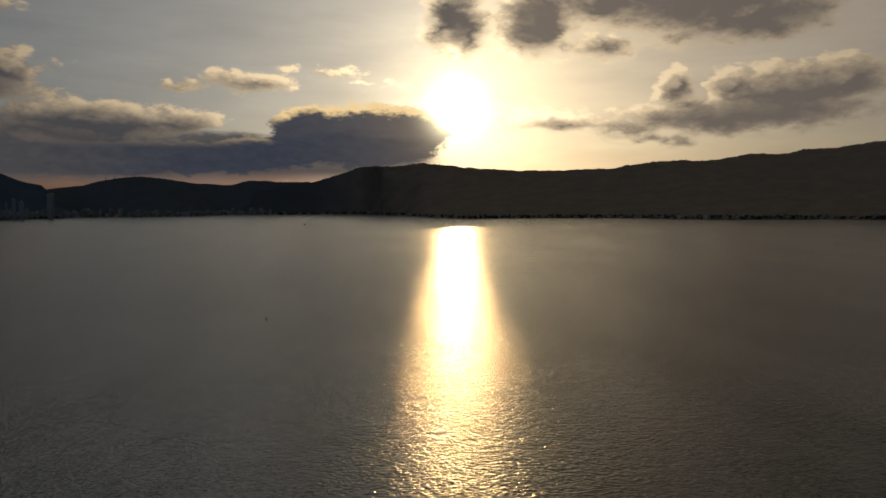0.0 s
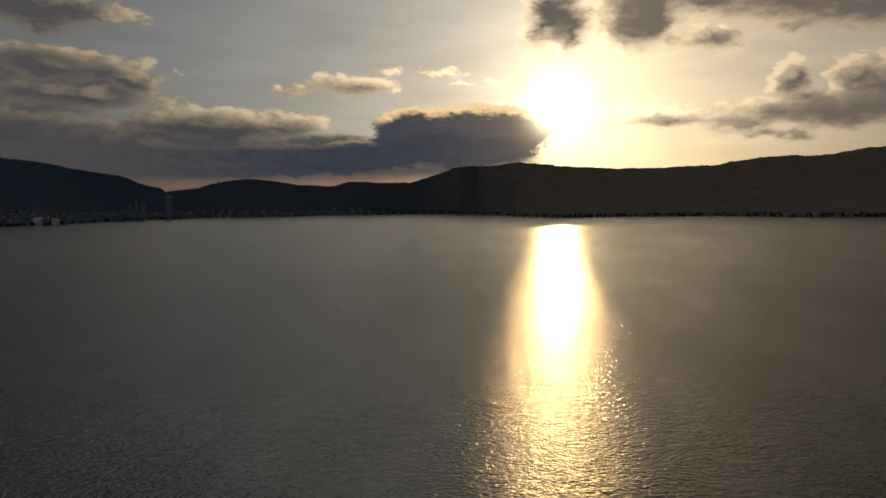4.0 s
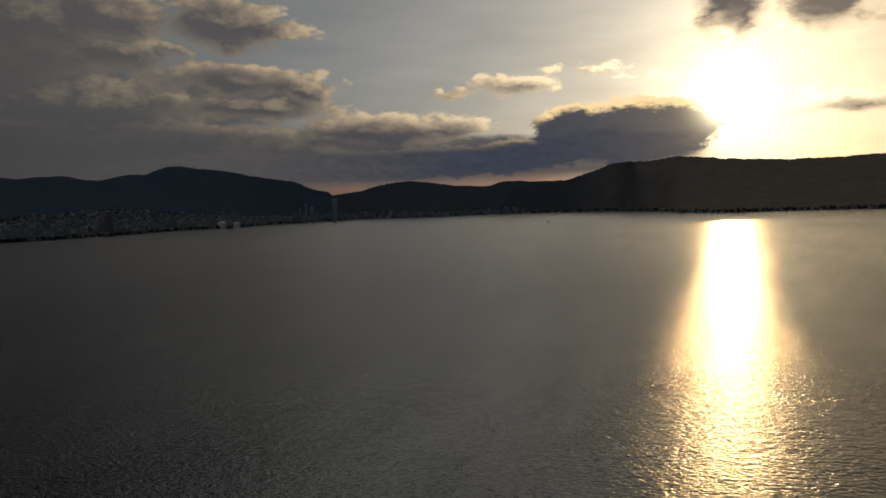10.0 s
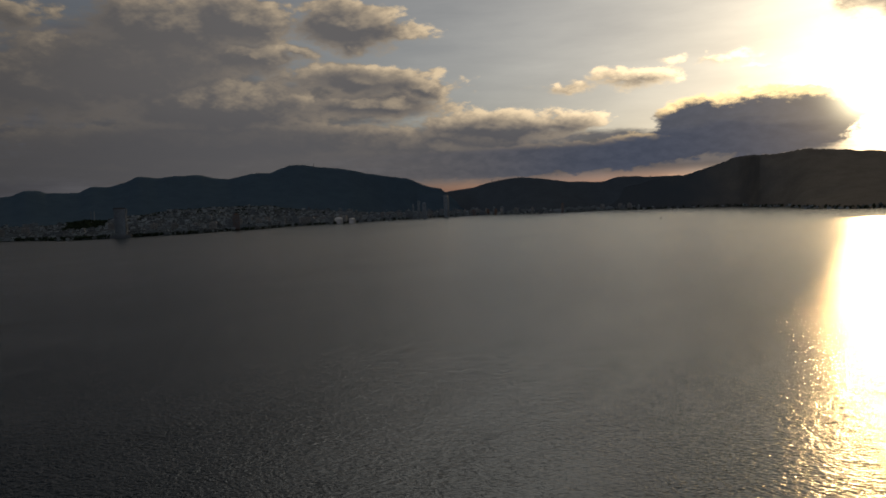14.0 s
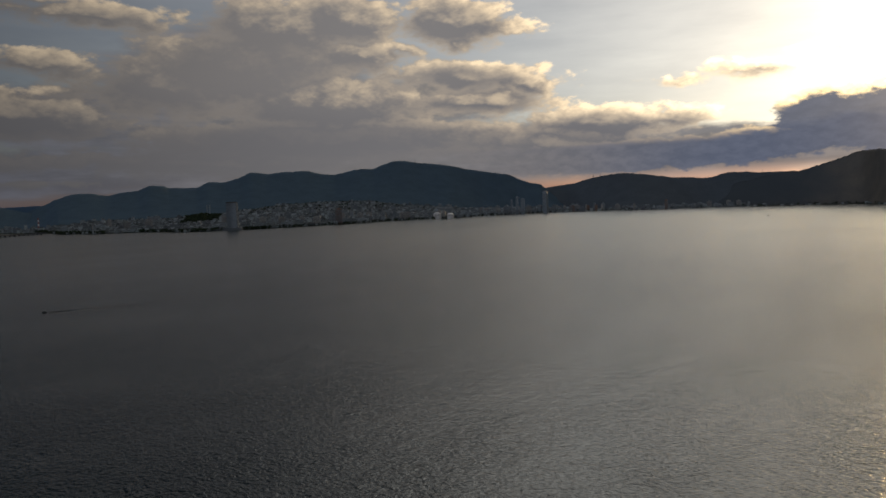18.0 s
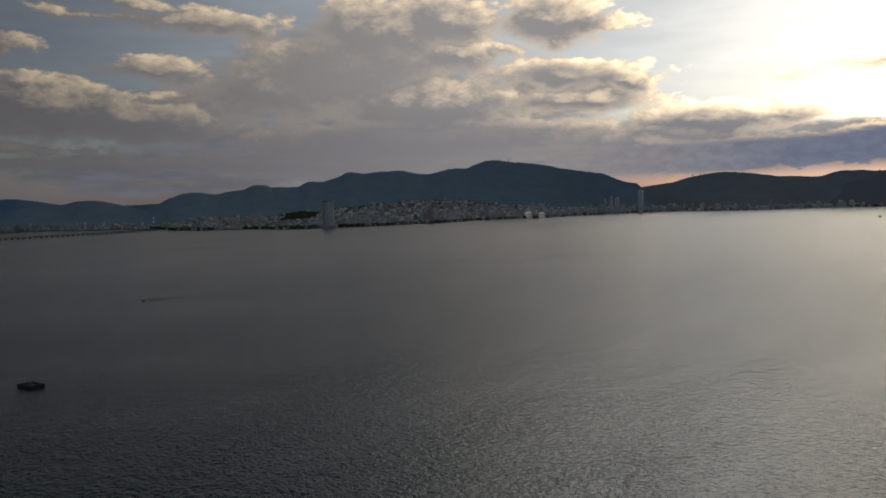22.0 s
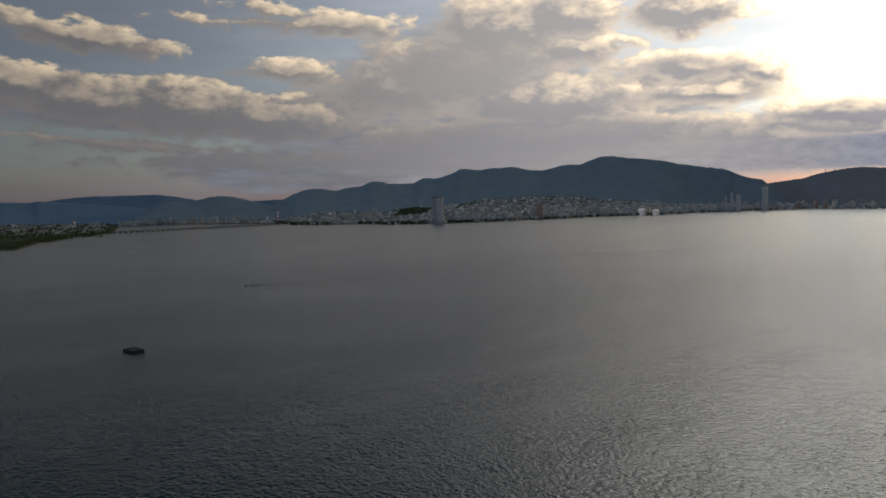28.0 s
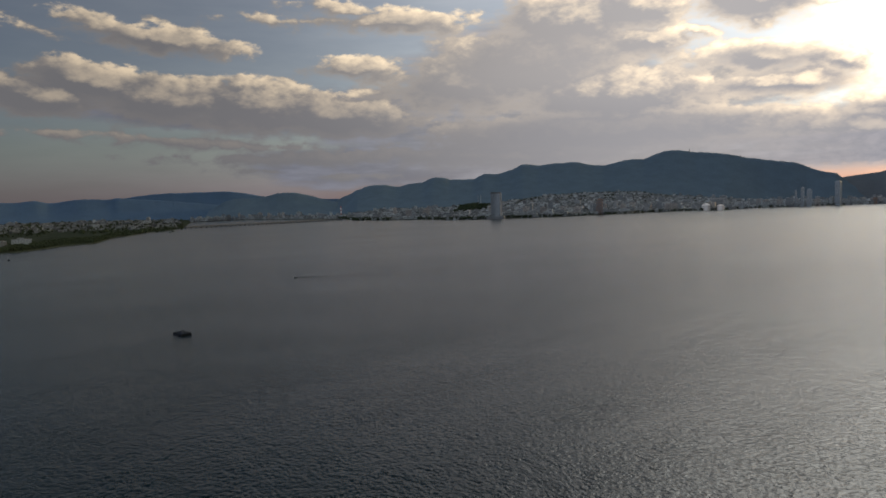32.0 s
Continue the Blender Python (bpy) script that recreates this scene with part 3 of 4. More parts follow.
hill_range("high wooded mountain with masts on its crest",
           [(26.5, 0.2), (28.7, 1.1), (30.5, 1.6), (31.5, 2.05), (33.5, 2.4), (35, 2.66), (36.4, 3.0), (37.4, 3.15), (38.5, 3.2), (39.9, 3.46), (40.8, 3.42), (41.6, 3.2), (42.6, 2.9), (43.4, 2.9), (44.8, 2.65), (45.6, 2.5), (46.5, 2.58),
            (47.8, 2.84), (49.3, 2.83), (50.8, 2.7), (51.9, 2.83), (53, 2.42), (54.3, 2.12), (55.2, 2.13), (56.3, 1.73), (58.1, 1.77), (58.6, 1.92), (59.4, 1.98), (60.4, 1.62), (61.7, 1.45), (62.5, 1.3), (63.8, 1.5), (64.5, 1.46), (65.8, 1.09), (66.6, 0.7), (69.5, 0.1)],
           lambda a: 4660, lambda a: max(300, min(1050, 4660 - blend(a, SHORE) - 560)), FOREST_HAZE, 3.0, 0.45, 0.06, 5.0)
hill_range("dark wooded hill on the plain", [(65, -0.3), (68.3, 0.35), (69.7, 0.76), (71, 1.03), (72.2, 1.01), (73, 0.8), (74.4, 0.62), (75.3, 0.66), (76.6, 0.35), (79, -0.5)], 4560, 420, FOREST_HAZE, 4.0, 0.45, 0.06, 4.0)
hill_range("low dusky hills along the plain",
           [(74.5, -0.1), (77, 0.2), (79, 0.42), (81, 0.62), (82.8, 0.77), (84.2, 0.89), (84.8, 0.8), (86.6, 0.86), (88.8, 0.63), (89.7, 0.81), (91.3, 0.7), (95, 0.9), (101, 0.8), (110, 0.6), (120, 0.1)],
           4700, 420, FOREST_FAR_HAZE, 6.0, 0.3, 0.04, 4.0)
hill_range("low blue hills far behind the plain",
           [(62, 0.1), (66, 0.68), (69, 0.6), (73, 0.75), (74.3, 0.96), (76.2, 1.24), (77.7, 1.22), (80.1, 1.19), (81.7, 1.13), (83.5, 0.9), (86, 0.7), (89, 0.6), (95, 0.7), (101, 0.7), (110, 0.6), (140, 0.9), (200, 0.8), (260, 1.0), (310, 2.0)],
           4860, 420, FOREST_FAR_HAZE, 5.0, 0.3, 0.04, 4.0)

# ---------------------------------------------------------------- trees
def crown_mesh(seed, n, spread, tall):
    """Many small leaf clumps round a few limbs, with an uneven outline."""
    rnd = random.Random(seed)
    bm = bmesh.new()
    for i in range(n):
        a, k = rnd.uniform(0, 6.283), rnd.random()
        rr = spread * math.sqrt(rnd.random()) * (1 - 0.55 * abs(2 * k - 0.8))
        c = Vector((math.cos(a) * rr, math.sin(a) * rr, tall * (0.3 + 0.7 * k)))
        s_ = rnd.uniform(0.16, 0.3) * spread * 1.5
        r = bmesh.ops.create_icosphere(bm, subdivisions=1, radius=s_, matrix=Matrix.Translation(c))
        for v in r["verts"]:
            v.co = c + (v.co - c) * rnd.uniform(0.6, 1.35)
    return bm


def make_tree(seed, tall, spread):
    t = thing("tree", (0, 0, -50), 0, "dark green broadleaf tree on the lake shore", "tree", "trees on the low shore")
    bm = bmesh.new()
    tube(bm, (0, 0, -0.5), (0.1, 0, tall * 0.55), 0.035 * tall, 0.018 * tall, 7)
    rnd = random.Random(seed)
    for i in range(4):
        a = i * 1.57 + rnd.random()
        tube(bm, (0.05, 0, tall * (0.3 + 0.06 * i)), (math.cos(a) * spread * 0.6, math.sin(a) * spread * 0.6, tall * (0.55 + 0.06 * i)), 0.016 * tall, 0.006 * tall, 5)
    part("trunk", bm, BARK, t)
    part("crown", crown_mesh(seed, 26, spread, tall), LEAVES, t)
    return t


TREES = [make_tree(11, 7, 3.4), make_tree(12, 6, 3.0), make_tree(13, 8.5, 3.6), make_tree(14, 5, 2.6)]
rnd = random.Random(5)


def base_z(a, r):
    return land_z(a, r) - 0.25


for i in range(96):
    a = 79.8 + 14.5 * (i + rnd.random()) / 96
    r = shore_r(a) + rnd.uniform(7, 60)
    p = bearing(a, r, base_z(a, r))
    copy_thing(TREES[i % 4], pose(p.x, p.y, p.z, 0, 0, rnd.uniform(0, 360)))
for t in TREES:
    for o in (*t.children_recursive, t):
        bpy.data.objects.remove(o)

ICO_V, ICO_F = None, None
_b = bmesh.new()
bmesh.ops.create_icosphere(_b, subdivisions=1, radius=1.0)
ICO_V = np.array([v.co[:] for v in _b.verts])
_b.verts.index_update()
ICO_F = np.array([[v.index for v in f.verts] for f in _b.faces])
_b.free()


def grove(label, spots, size, mat, seed):
    """Trees past counting: several leaf clumps and a stem for each spot (x, y, z)."""
    g = np.random.RandomState(seed)
    vs, fs, base = [], [], 0
    for x, y, z in spots:
        h = size * g.uniform(0.6, 1.3)
        for k in range(5):
            c = np.array([x + g.normal() * h * 0.22, y + g.normal() * h * 0.22, z + h * g.uniform(0.3, 0.9)])
            vs.append(ICO_V * (h * g.uniform(0.16, 0.32)) * g.uniform(0.65, 1.35, (len(ICO_V), 1)) + c)
            fs.append(ICO_F + base)
            base += len(ICO_V)
        q = 0.03 * h
        vs.append(np.array([(x - q, y, z - 1), (x + q, y, z - 1), (x, y + q, z - 1), (x, y, z + 0.5 * h)]))
        fs.append(np.array([(0, 1, 3), (1, 2, 3), (2, 0, 3)]) + base)
        base += 4
    ob = mesh_object("trees", np.concatenate(vs).tolist(), np.concatenate(fs).tolist(), mat)
    return tagged(ob, label, "trees", kind="stuff")


def spots(n, a0, a1, d0, d1, seed, r_abs=False, wooded=False):
    g = random.Random(seed)
    out = []
    for i in range(n):
        a = g.uniform(a0, a1)
        r = g.uniform(d0, d1) if r_abs else shore_r(a) + g.uniform(d0, d1)
        if knoll_z(a, r) < 3 or wooded:
            out.append(bearing(a, r, base_z(a, r)))
    return out


grove("dark belt of trees along the low wooded spit", spots(2200, 79.5, 100, 5, 330, 1), 5, LEAVES, 1)
grove("shore trees before the town", spots(420, 62.5, 67.2, 6, 90, 2) + spots(260, 54, 60.5, 5, 70, 3) + spots(420, 28, 54, 4, 26, 4), 9, LEAVES, 2)
grove("trees among the houses of the town", spots(420, 26, 68, 60, 900, 5), 7, LEAVES, 3)
grove("trees on the far shore under the ridge", spots(900, -33, 27, 5, 200, 6) + spots(600, 79.6, 101, 2100, 4300, 7, True), 10, LEAVES, 4)
grove("wooded knoll beside the hotel tower", spots(700, 53.9, 57.3, 3080, 3580, 9, True, True), 10, LEAVES, 5)
grove("woods between the highest houses", spots(700, 38, 53, 650, 1150, 10), 9, LEAVES, 6)



# ---------------------------------------------------------------- houses past counting
def houses(label, where, seed, low=5.0, high=8.0, walls=CONCRETE):
    """Small houses with gabled or flat roofs, walls and roofs as two meshes."""
    g = random.Random(seed)
    wv, wf, rv, rf = [], [], [], []
    for p in where:
        lx, ly, h, turn = g.uniform(3.4, 6.5), g.uniform(3, 4.8), g.uniform(low, high), math.atan2(-p[0], p[1]) + g.choice((0, 1.5708)) + g.gauss(0, 0.06)
        if g.random() < 0.12:
            lx, ly, h = lx * 1.8, ly * 1.4, h * g.uniform(1.3, 2.6)
        c, s_ = math.cos(turn), math.sin(turn)
        def put(x, y, z):
            return (p[0] + c * x - s_ * y, p[1] + s_ * x + c * y, p[2] + z)
        b = len(wv)
        for z in (-1.5, h):
            wv += [put(-lx, -ly, z), put(lx, -ly, z), put(lx, ly, z), put(-lx, ly, z)]
        wf += [(b, b + 1, b + 5, b + 4), (b + 1, b + 2, b + 6, b + 5), (b + 2, b + 3, b + 7, b + 6), (b + 3, b, b + 4, b + 7), (b + 4, b + 5, b + 6, b + 7)]
        b = len(rv)
        if h < 8.5:
            e, k = 0.6, h + ly * 0.45
            rv += [put(-lx - e, -ly - e, h - 0.2), put(lx + e, -ly - e, h - 0.2), put(lx + e, ly + e, h - 0.2), put(-lx - e, ly + e, h - 0.2), put(-lx, 0, k), put(lx, 0, k)]
            rf += [(b, b + 1, b + 5, b + 4), (b + 2, b + 3, b + 4, b + 5), (b + 1, b + 2, b + 5), (b + 3, b, b + 4)]
        else:
            rv += [put(-lx * 0.5, -ly * 0.5, h), put(lx * 0.2, -ly * 0.5, h), put(lx * 0.2, ly * 0.5, h), put(-lx * 0.5, ly * 0.5, h)]
            rv += [put(-lx * 0.5, -ly * 0.5, h + 2.4), put(lx * 0.2, -ly * 0.5, h + 2.4), put(lx * 0.2, ly * 0.5, h + 2.4), put(-lx * 0.5, ly * 0.5, h + 2.4)]
            rf += [(b, b + 1, b + 5, b + 4), (b + 1, b + 2, b + 6, b + 5), (b + 2, b + 3, b + 7, b + 6), (b + 3, b, b + 4, b + 7), (b + 4, b + 5, b + 6, b + 7)]
    e = thing("houses", (0, 0, 0), 0, label, "houses", kind="stuff")
    tagged(mesh_object("walls", wv, wf, walls, e), kind="stuff")
    tagged(mesh_object("roofs", rv, rf, ROOFING, e), kind="stuff")
    return e


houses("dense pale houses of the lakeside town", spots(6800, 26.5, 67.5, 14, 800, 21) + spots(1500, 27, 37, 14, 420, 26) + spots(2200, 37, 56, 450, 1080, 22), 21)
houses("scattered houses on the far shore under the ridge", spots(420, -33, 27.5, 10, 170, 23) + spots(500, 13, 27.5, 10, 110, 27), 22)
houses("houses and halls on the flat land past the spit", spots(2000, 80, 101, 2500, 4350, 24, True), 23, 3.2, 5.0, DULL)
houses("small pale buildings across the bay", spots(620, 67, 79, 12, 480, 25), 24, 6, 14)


# ---------------------------------------------------------------- apartment blocks and offices
def block(name, w, d, floors, mat, label, group, style):
    """A block with floor slabs, dark window bands, parapet, stair tower and roof house."""
    t = thing(name, (0, 0, -80), 0, label, "building", group)
    h = floors * 3.1
    bm = bmesh.new()
    box(bm, -w / 2, w / 2, -d / 2, d / 2, -3, h, 0.15)
    part("wall", bm, mat, t)
    for s_ in (-1, 1):
        bm = bmesh.new()
        for k in range(floors):
            z = 0.9 + k * 3.1
            if style == 0:
                box(bm, -w / 2 + 1, w / 2 - 1, s_ * (d / 2 + 0.02), s_ * (d / 2 + 0.1), z + 0.2, z + 1.3)
            else:
                n = max(2, int(w / 5))
                for q in range(n):
                    x = -w / 2 + (q + 0.5) * w / n
                    box(bm, x - 1.4, x + 1.4, s_ * (d / 2 + 0.02), s_ * (d / 2 + 0.1), z + 0.2, z + 1.5)
        tagged(part("window_front" if s_ < 0 else "window_back", bm, GLASS, t, "rows of dark windows"), kind="stuff")
        if style == 0:
            bm = bmesh.new()
            for k in range(1, floors):
                box(bm, -w / 2 + 0.6, w / 2 - 0.6, s_ * d / 2 if s_ > 0 else -d / 2 - 1.4, s_ * d / 2 + 1.4 if s_ > 0 else -d / 2, k * 3.1 - 0.2, k * 3.1 + 0.75)
            tagged(part("balcony_front" if s_ < 0 else "balcony_back", bm, mat, t), kind="stuff")
    bm = bmesh.new()
    box(bm, -w / 2 - 0.2, w / 2 + 0.2, -d / 2 - 0.2, d / 2 + 0.2, h + 0.004, h + 0.9)
    part("parapet", bm, mat, t)
    bm = bmesh.new()
    box(bm, -w * 0.2, w * 0.12, -d * 0.25, d * 0.3, h + 0.9, h + 4.2, 0.1)
    part("roof_house", bm, mat, t)
    bm = bmesh.new()
    box(bm, w * 0.25, w * 0.36, -d * 0.2, d * 0.2, h + 0.9, h + 2.6)
    part("water_tank", bm, STEEL, t)
    return t


BRICK = material("brown_tile", (0.15, 0.10, 0.08), 0.7, 0.2, 0.05, 0.8, per_object=0.2, bump=0.1)
BEIGE = material("beige_render", (0.24, 0.24, 0.25), 0.8, 0.15, 0.05, 0.7, per_object=0.3, bump=0.1)
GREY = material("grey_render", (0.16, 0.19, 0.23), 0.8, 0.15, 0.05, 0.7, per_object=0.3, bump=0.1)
KINDS = [
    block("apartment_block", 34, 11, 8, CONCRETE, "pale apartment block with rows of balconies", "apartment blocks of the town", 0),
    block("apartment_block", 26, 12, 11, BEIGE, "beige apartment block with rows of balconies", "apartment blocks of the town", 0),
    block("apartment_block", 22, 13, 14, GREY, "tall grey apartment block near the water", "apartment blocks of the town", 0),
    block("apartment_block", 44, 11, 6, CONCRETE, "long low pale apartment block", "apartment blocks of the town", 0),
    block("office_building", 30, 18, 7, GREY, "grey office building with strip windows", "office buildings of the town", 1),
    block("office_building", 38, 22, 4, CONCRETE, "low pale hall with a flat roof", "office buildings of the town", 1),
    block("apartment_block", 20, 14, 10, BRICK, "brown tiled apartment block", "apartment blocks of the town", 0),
]
rnd = random.Random(77)
placed = []


def free(p, gap):
    if any((p.x - q.x) ** 2 + (p.y - q.y) ** 2 < gap * gap for q in placed):
        return False
    placed.append(p)
    return True


def blocks(n, a0, a1, d0, d1, choice, r_abs=False):
    k = 0
    for _ in range(n * 6):
        if k >= n:
            return
        a = rnd.uniform(a0, a1)
        r = rnd.uniform(d0, d1) if r_abs else shore_r(a) + rnd.uniform(d0, d1)
        p = bearing(a, r, base_z(a, r))
        if knoll_z(a, r) < 3 and free(p, 38):
            copy_thing(KINDS[rnd.choice(choice)], pose(p.x, p.y, p.z, 0, 0, a + rnd.choice((0, 0, 90)) + rnd.gauss(0, 3)))
            k += 1


blocks(70, 36, 52.3, 25, 300, (0, 1, 2, 3, 4, 0, 3, 5))
blocks(46, 27.5, 37, 25, 260, (1, 2, 0, 4, 0, 5, 3))
blocks(22, 24, 30.5, 12, 120, (2, 1, 6, 2, 4))
blocks(34, 53.8, 66, 40, 420, (0, 3, 4, 5, 5, 1))
blocks(40, 36, 60, 300, 800, (0, 3, 4, 5))
blocks(44, 13, 27.5, 15, 100, (0, 3, 4, 5, 1, 0))
blocks(30, 68, 78.5, 25, 260, (0, 1, 3, 4, 5))
blocks(26, 80, 100, 2900, 4200, (3, 4, 5, 5), True)
blocks(2, 89.0, 93.5, 200, 250, (5, 5))
for t in KINDS:
    for o in (*t.children_recursive, t):
        bpy.data.objects.remove(o)

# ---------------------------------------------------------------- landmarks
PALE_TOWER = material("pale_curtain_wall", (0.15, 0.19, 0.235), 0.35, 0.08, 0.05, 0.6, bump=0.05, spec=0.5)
t_ = thing("hotel_tower", bearing(53.25, 2590, 1.2), 50, "tall slim pale hotel tower on the lake shore", "tower")
FL, CURVE = 34, 60.0


def slab_ring(half, deep, z0, z1, bm):
    """A slab bowed in plan, from z0 to z1."""
    n, lo, hi = 10, [], []
    pts = []
    for i in range(n + 1):
        u = -half + 2 * half * i / n
        bow = -u * u / (2 * CURVE)
        pts.append((u, bow - deep))
    for i in range(n, -1, -1):
        u = -half + 2 * half * i / n
        bow = -u * u / (2 * CURVE)
        pts.append((u, bow + deep))
    lo = [bm.verts.new((x, y, z0)) for x, y in pts]
    hi = [bm.verts.new((x, y, z1)) for x, y in pts]
    m = len(pts)
    for i in range(m):
        bm.faces.new((lo[i], lo[(i + 1) % m], hi[(i + 1) % m], hi[i]))
    bm.faces.new(hi)
    bm.faces.new(lo[::-1])


bm = bmesh.new()
slab_ring(18, 7.0, -3, 100, bm)
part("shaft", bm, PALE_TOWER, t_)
for k in range(FL):
    bm = bmesh.new()
    slab_ring(17.4, 7.12, 8 + k * 2.6, 9.2 + k * 2.6, bm)
    part("window_band", bm, GLASS, t_)
bm = bmesh.new()
slab_ring(18.4, 7.5, 97, 102, bm)
part("crown", bm, STEEL, t_, "dark roof crown")
bm = bmesh.new()
box(bm, -34, 34, -18, 24, -3, 9, 0.3)
part("podium", bm, CONCRETE, t_)
bm = bmesh.new()
box(bm, 18.6, 22, -4, 5, -3, 99, 0.2)
part("stair_core", bm, GREY, t_)

t2 = thing("apartment_tower", bearing(28.45, 3960, 2), 12, "slim grey residential tower rising over the town", "tower")
bm = bmesh.new()
box(bm, -12, 12, -13, 13, -3, 118, 0.6)
part("wall", bm, PALE_TOWER, t2)
for k in range(34):
    bm = bmesh.new()
    box(bm, -11.3, 11.3, -13.15, 13.15, 6 + k * 3.2, 7.5 + k * 3.2)
    part("window_band", bm, GLASS, t2)
bm = bmesh.new()
box(bm, -7, 7, -8, 8, 118.004, 123, 0.3)
part("roof_house", bm, GREY, t2)

for a, r, w, h, mat_, lab in ((31.1, 3785, 9, 76, PALE_TOWER, "narrow white tower block"), (30.65, 3790, 14, 92, PALE_TOWER, "stepped grey tower block"), (30.2, 3795, 22, 82, PALE_TOWER, "broad grey tower block"), (44.9, 2915, 26, 62, BRICK, "dark brown tower block at the water"), (33.6, 3720, 18, 40, BEIGE, "beige tower block above the shore"), (26.2, 4240, 60, 34, BEIGE, "broad grey shopping hall"), (19.2, 4120, 16, 50, BRICK, "slim brown tower block on the point")):
    t = thing("tower_block", bearing(a, r, 2), a, lab, "building", "tower blocks of the town")
    bm = bmesh.new()
    box(bm, -w / 2, w / 2, -8, 8, -3, h, 0.3)
    part("wall", bm, mat_, t)
    for k in range(int(h / 3.4) - 1):
        bm = bmesh.new()
        box(bm, -w / 2 + 0.7, w / 2 - 0.7, -8.12, 8.12, 3 + k * 3.4, 4.7 + k * 3.4)
        part("window_band", bm, GLASS, t)
    bm = bmesh.new()
    box(bm, -w / 4, w / 4, -4, 4, h + 0.004, h + 4)
    part("roof_house", bm, mat_, t)

# two white halls with arched roofs
for a, r, w, h in ((37.0, 3300, 19, 27), (35.95, 3320, 17, 21)):
    t = thing("sports_hall", bearing(a, r, 6), a, "white hall with a rounded dome roof", "hall", "white domed halls")
    bm = bmesh.new()
    bmesh.ops.create_cone(bm, cap_ends=True, segments=24, radius1=w, radius2=w * 0.96, depth=h * 0.5 + 6, matrix=Matrix.Translation((0, 0, h * 0.25 - 3)))
    part("wall", bm, WHITE, t)
    bm = bmesh.new()
    bmesh.ops.create_uvsphere(bm, u_segments=24, v_segments=12, radius=1.0, matrix=Matrix.Translation((0, 0, h * 0.5)) @ Matrix.Diagonal((w, w, h * 0.5, 1)))
    part("roof", bm, WHITE, t, "smooth white dome", smooth=True)
    bm = bmesh.new()
    bmesh.ops.create_cone(bm, cap_ends=True, segments=24, radius1=w + 0.5, radius2=w + 0.5, depth=1.0, matrix=Matrix.Translation((0, 0, h * 0.5)))
    part("cornice", bm, GREY, t)

# banded chimney and the pair of pale stacks
RED = material("faded_red_paint", (0.22, 0.075, 0.07), 0.6, 0.15, 0.2, 1.0)
t = thing("chimney", bearing(67.0, 3705, 3), 0, "tall chimney painted in red and white bands", "chimney")
for k in range(7):
    bm = bmesh.new()
    tube(bm, (0, 0, -3 + k * 9.2), (0, 0, 6.2 + k * 9.2), 3.4 - 0.2 * k, 3.2 - 0.2 * k, 14)
    part("band", bm, RED if k % 2 == 0 else WHITE, t, smooth=False)
for k in (-1, 1):
    t = thing("water_tower", bearing(55.2 + 0.11 * k, 3372, base_z(55.2, 3372)), 0, "slim pale stack on the wooded knoll", "stack", "pair of pale stacks")
    bm = bmesh.new()
    tube(bm, (0, 0, -8), (0, 0, 44), 1.9, 1.4, 12)
    part("shaft", bm, GREY, t)
    bm = bmesh.new()
    tube(bm, (0, 0, 44), (0, 0, 47), 1.8, 1.8, 12)
    part("cap", bm, GREY, t)


def radio_mast(a, r, foot, tall):
    """A lattice mast: four tapering legs, rings of bracing and an aerial."""
    t = thing("radio_mast", bearing(a, r, foot), rnd.uniform(0, 90), "thin steel lattice mast on the hill crest", "mast", "masts on the crests")
    tall *= 0.62
    w = tall * 0.09
    for sx, sy in ((-1, -1), (1, -1), (1, 1), (-1, 1)):
        bm = bmesh.new()
        tube(bm, (sx * w, sy * w, -6), (sx * w * 0.25, sy * w * 0.25, tall * 0.8), 0.55, 0.4, 6)
        part("leg", bm, STEEL, t)
    bm = bmesh.new()
    for k in range(6):
        q = k / 6
        u, z = w * (1 - 0.75 * q), tall * 0.8 * q
        u2, z2 = w * (1 - 0.75 * (q + 0.16)), tall * 0.8 * (q + 0.16)
        for (x0, y0), (x1, y1) in (((-1, -1), (1, -1)), ((1, -1), (1, 1)), ((1, 1), (-1, 1)), ((-1, 1), (-1, -1))):
            tube(bm, (x0 * u, y0 * u, z), (x1 * u2, y1 * u2, z2), 0.25, 0.25, 4)
    part("bracing", bm, STEEL, t)
    bm = bmesh.new()
    tube(bm, (0, 0, tall * 0.78), (0, 0, tall), 0.5, 0.3, 6)
    part("aerial", bm, STEEL, t)


for a, r, foot, tall in ((39.05, 4640, 338, 42), (35.9, 4640, 292, 28), (35.4, 4650, 285, 40), (29.0, 4640, 150, 34), (24.9, 4770, 212, 30), (24.35, 4775, 212, 32), (17.1, 4770, 170, 30), (12.6, 4770, 196, 26)):
    radio_mast(a, r, foot, tall)

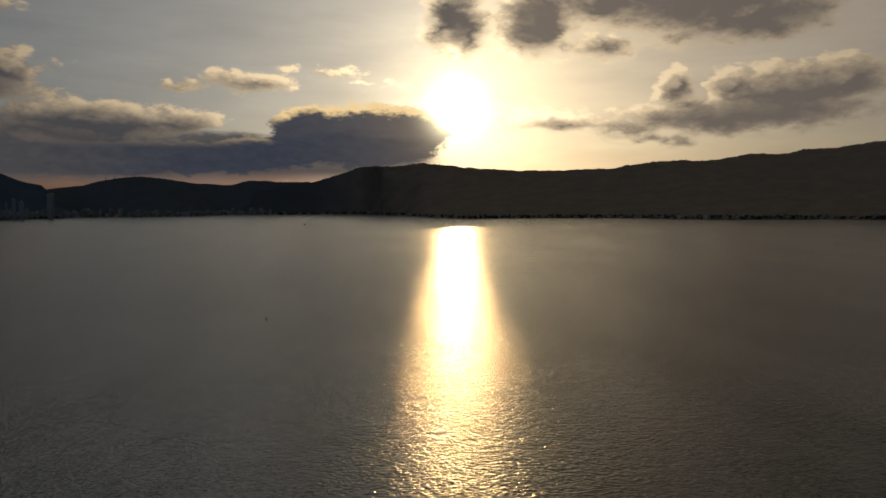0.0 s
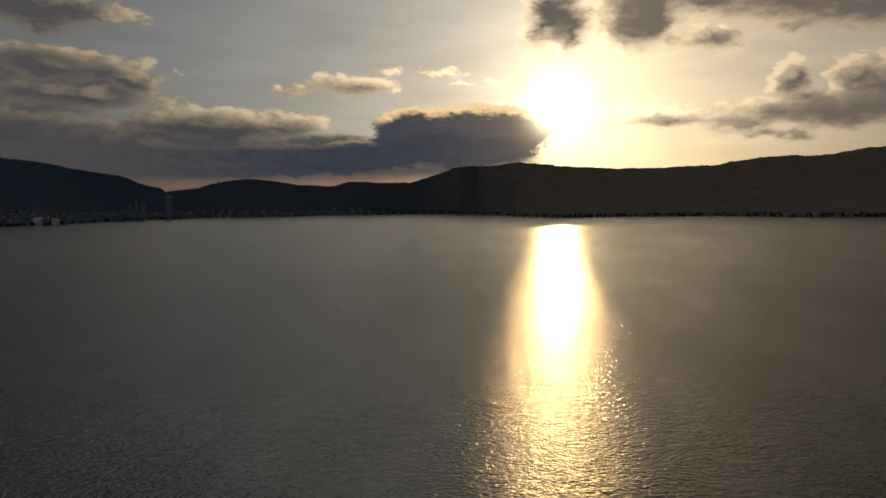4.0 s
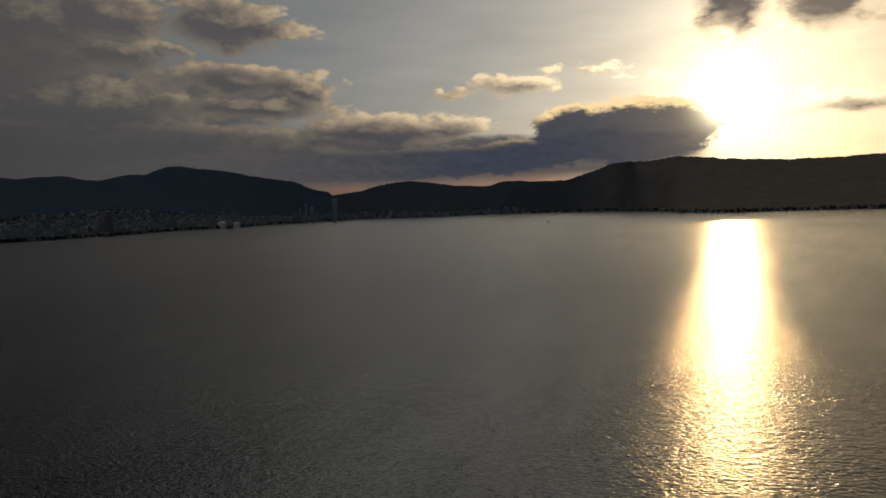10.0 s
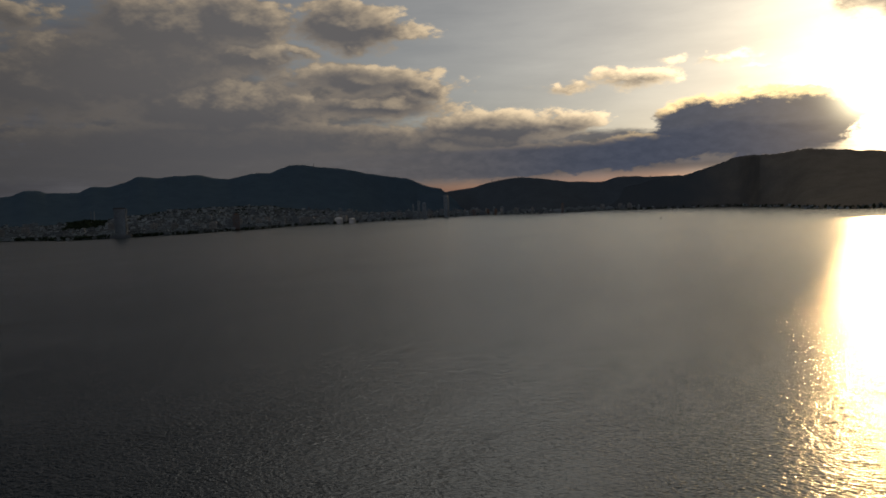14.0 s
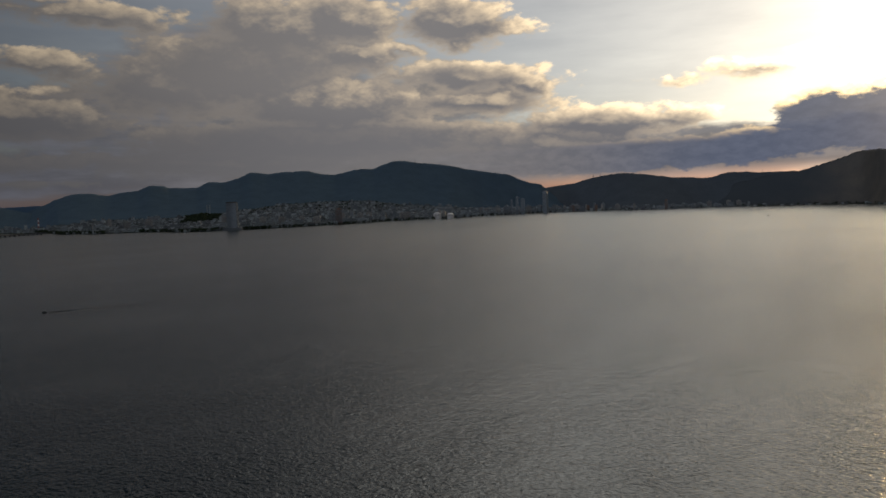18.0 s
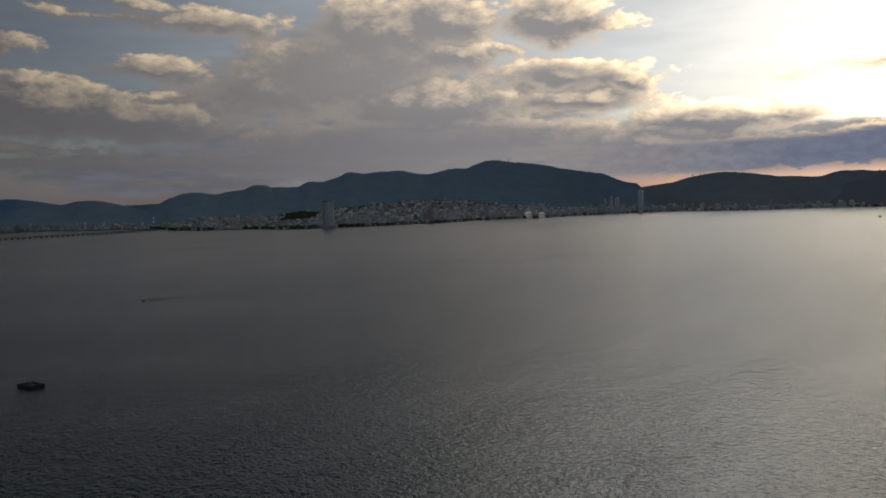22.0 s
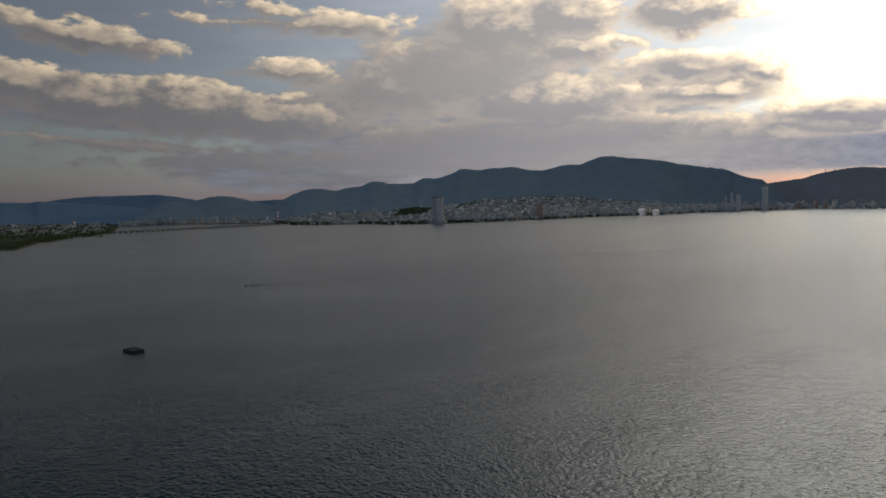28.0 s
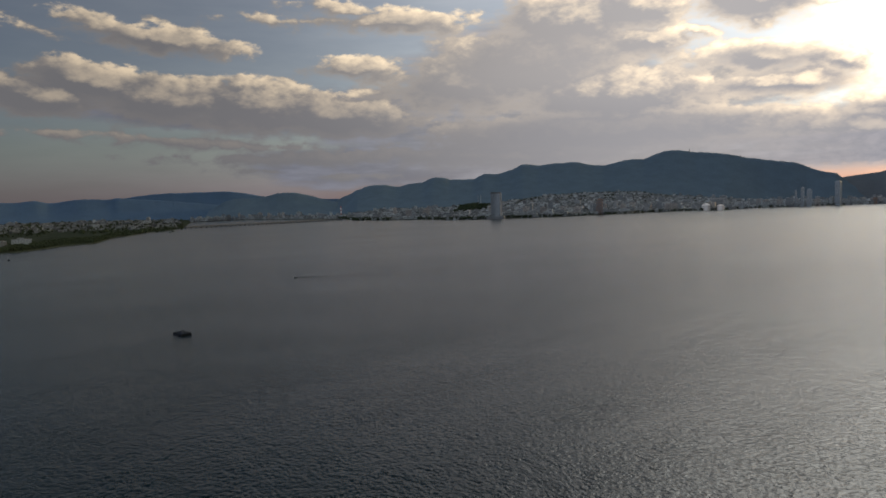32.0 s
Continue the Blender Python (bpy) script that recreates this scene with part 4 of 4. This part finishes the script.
# ---------------------------------------------------------------- long low bridge over the outlet
b0, b1 = Vector((-2490, 470, 0)), Vector((-2905, 1260, 0))
run = b1 - b0
BRIDGE_GREY = material("dark_bridge_concrete", (0.04, 0.05, 0.064), 0.9, 0.2, 0.05, 0.5, spec=0.1)
bridge = thing("bridge", b0, math.degrees(math.atan2(run.y, run.x)), "long low concrete road bridge on many piers", "bridge")
SPANS = 38
L = run.length / SPANS
for k in range(SPANS):
    bm = bmesh.new()
    box(bm, k * L + 0.1, (k + 1) * L - 0.1, -7, 7, 5.0, 6.8)
    part("span", bm, BRIDGE_GREY, bridge)
    bm = bmesh.new()
    box(bm, k * L + 0.1, (k + 1) * L - 0.1, 6.6, 6.9, 6.8, 7.9)
    box(bm, k * L + 0.1, (k + 1) * L - 0.1, -6.9, -6.6, 6.8, 7.9)
    part("parapet", bm, BRIDGE_GREY, bridge)
    bm = bmesh.new()
    box(bm, k * L - 0.8, k * L + 0.8, -5, 5, -3, 5.0, 0.2)
    part("pier", bm, BRIDGE_GREY, bridge)

# ---------------------------------------------------------------- on the water
WOOD = material("grey_deck_boards", (0.022, 0.032, 0.050), 0.9, 0.3, 1.5, 8.0, spec=0.05)
RAIL = material("dull_painted_steel", (0.030, 0.042, 0.062), 0.8, 0.3, 1.5, 8.0, spec=0.1)
RUBBER = material("black_float", (0.008, 0.012, 0.018), 0.9, 0.3, 1.0, 6.0, spec=0.05)
raft = thing("raft", (-177, 40.5, 0), 12, "dark moored work platform with a low rim and posts", "raft")
for x0, x1, y0, y1 in ((-5.6, 5.6, -3.2, -2.2), (-5.6, 5.6, 2.2, 3.2), (-5.6, -4.4, -2.2, 2.2), (4.4, 5.6, -2.2, 2.2)):
    bm = bmesh.new()
    box(bm, x0, x1, y0, y1, -0.5, 1.15, 0.12)
    part("float", bm, RUBBER, raft)
for k in range(11):
    bm = bmesh.new()
    box(bm, -4.38 + k * 0.798, -4.38 + k * 0.798 + 0.77, -2.18, 2.18, 0.45, 0.6)
    part("deck_board", bm, WOOD, raft)
for x in (-5.3, 5.3):
    for y in (-2.9, 0, 2.9):
        bm = bmesh.new()
        tube(bm, (x, y, 1.1), (x, y, 2.0), 0.1, 0.09, 8)
        part("post", bm, RAIL, raft)
for x, y, w, h in ((-3.2, 1.0, 1.2, 1.1), (2.4, -0.6, 0.9, 0.8)):
    bm = bmesh.new()
    box(bm, x - w, x + w, y - 0.7, y + 0.7, 0.6, 0.6 + h, 0.05)
    part("locker", bm, RAIL, raft)
bm = bmesh.new()
box(bm, -5.3, 5.3, -2.95, -2.85, 1.85, 1.95)
box(bm, -5.3, 5.3, 2.85, 2.95, 1.85, 1.95)
part("rail", bm, RAIL, raft)


def buoy(x, y, s_, label):
    t = thing("buoy", (x, y, 0), 0, label, "buoy", "buoys on the lake")
    bm = bmesh.new()
    bmesh.ops.create_uvsphere(bm, u_segments=14, v_segments=9, radius=s_, matrix=Matrix.Diagonal((1, 1, 0.75, 1)))
    part("float", bm, RUBBER, t, smooth=True)
    bm = bmesh.new()
    tube(bm, (0, 0, s_ * 0.6), (0, 0, s_ * 2.4), 0.12 * s_, 0.08 * s_, 8)
    part("pole", bm, STEEL, t)
    bm = bmesh.new()
    tube(bm, (0, 0, s_ * 2.4), (0, 0, s_ * 2.9), 0.3 * s_, 0.3 * s_, 8)
    part("top_mark", bm, STEEL, t)


buoy(-122, 493, 0.9, "small dark buoy on the open water")
buoy(-280, 697, 0.8, "tiny dark buoy far out on the lake")
buoy(-1039, -59, 2.2, "dark mooring float off the wooded spit")


def boat(x, y, turn, n, label, wake_len):
    t = thing("motor_boat", (x, y, 0), turn, label, "boat")
    bm = bmesh.new()
    ring = []
    for i in range(9):
        u = i / 8
        w = 1.1 * n * math.sin(math.pi * min(0.5 + 0.0 * u, 1)) * (1 - u ** 3)
        ring.append((bm.verts.new((-3 * n + 6 * n * u, -w, 0.9 * n)), bm.verts.new((-3 * n + 6 * n * u, 0, -0.4 * n + 0.5 * n * u ** 2)), bm.verts.new((-3 * n + 6 * n * u, w + 0.001, 0.9 * n))))
    for p, q in zip(ring, ring[1:]):
        bm.faces.new((p[0], q[0], q[1], p[1]))
        bm.faces.new((p[1], q[1], q[2], p[2]))
        bm.faces.new((p[2], q[2], q[0], p[0]))
    bm.faces.new(ring[0])
    part("hull", bm, STEEL, t)
    bm = bmesh.new()
    box(bm, -1.2 * n, 0.8 * n, -0.7 * n, 0.7 * n, 0.9 * n, 2.0 * n, 0.1 * n)
    part("cabin", bm, GREY, t)
    if wake_len:
        vs, fs = [], []
        for side_ in (-1, 1):
            for i in range(40):
                u = i / 39
                x0, y0, w = -3 - wake_len * u, side_ * (0.8 + wake_len * u * 0.06), 0.5 + 1.2 * u
                hgt = 0.28 * (1 - u) + 0.03
                b = len(vs)
                vs += [(x0, y0 - w, 0.01), (x0, y0, hgt), (x0, y0 + w, 0.01)]
                if i:
                    fs += [(b - 3, b - 2, b + 1, b), (b - 2, b - 1, b + 2, b + 1)]
        mesh_object("wake", vs, fs, WATER, t, "low trailing waves", smooth=True)


boat(-447, 198, 250, 0.6, "small dark motor boat with a long wake", 75)
boat(-466, 2430, 60, 2.2, "small boat far out near the ridge shore", 0)
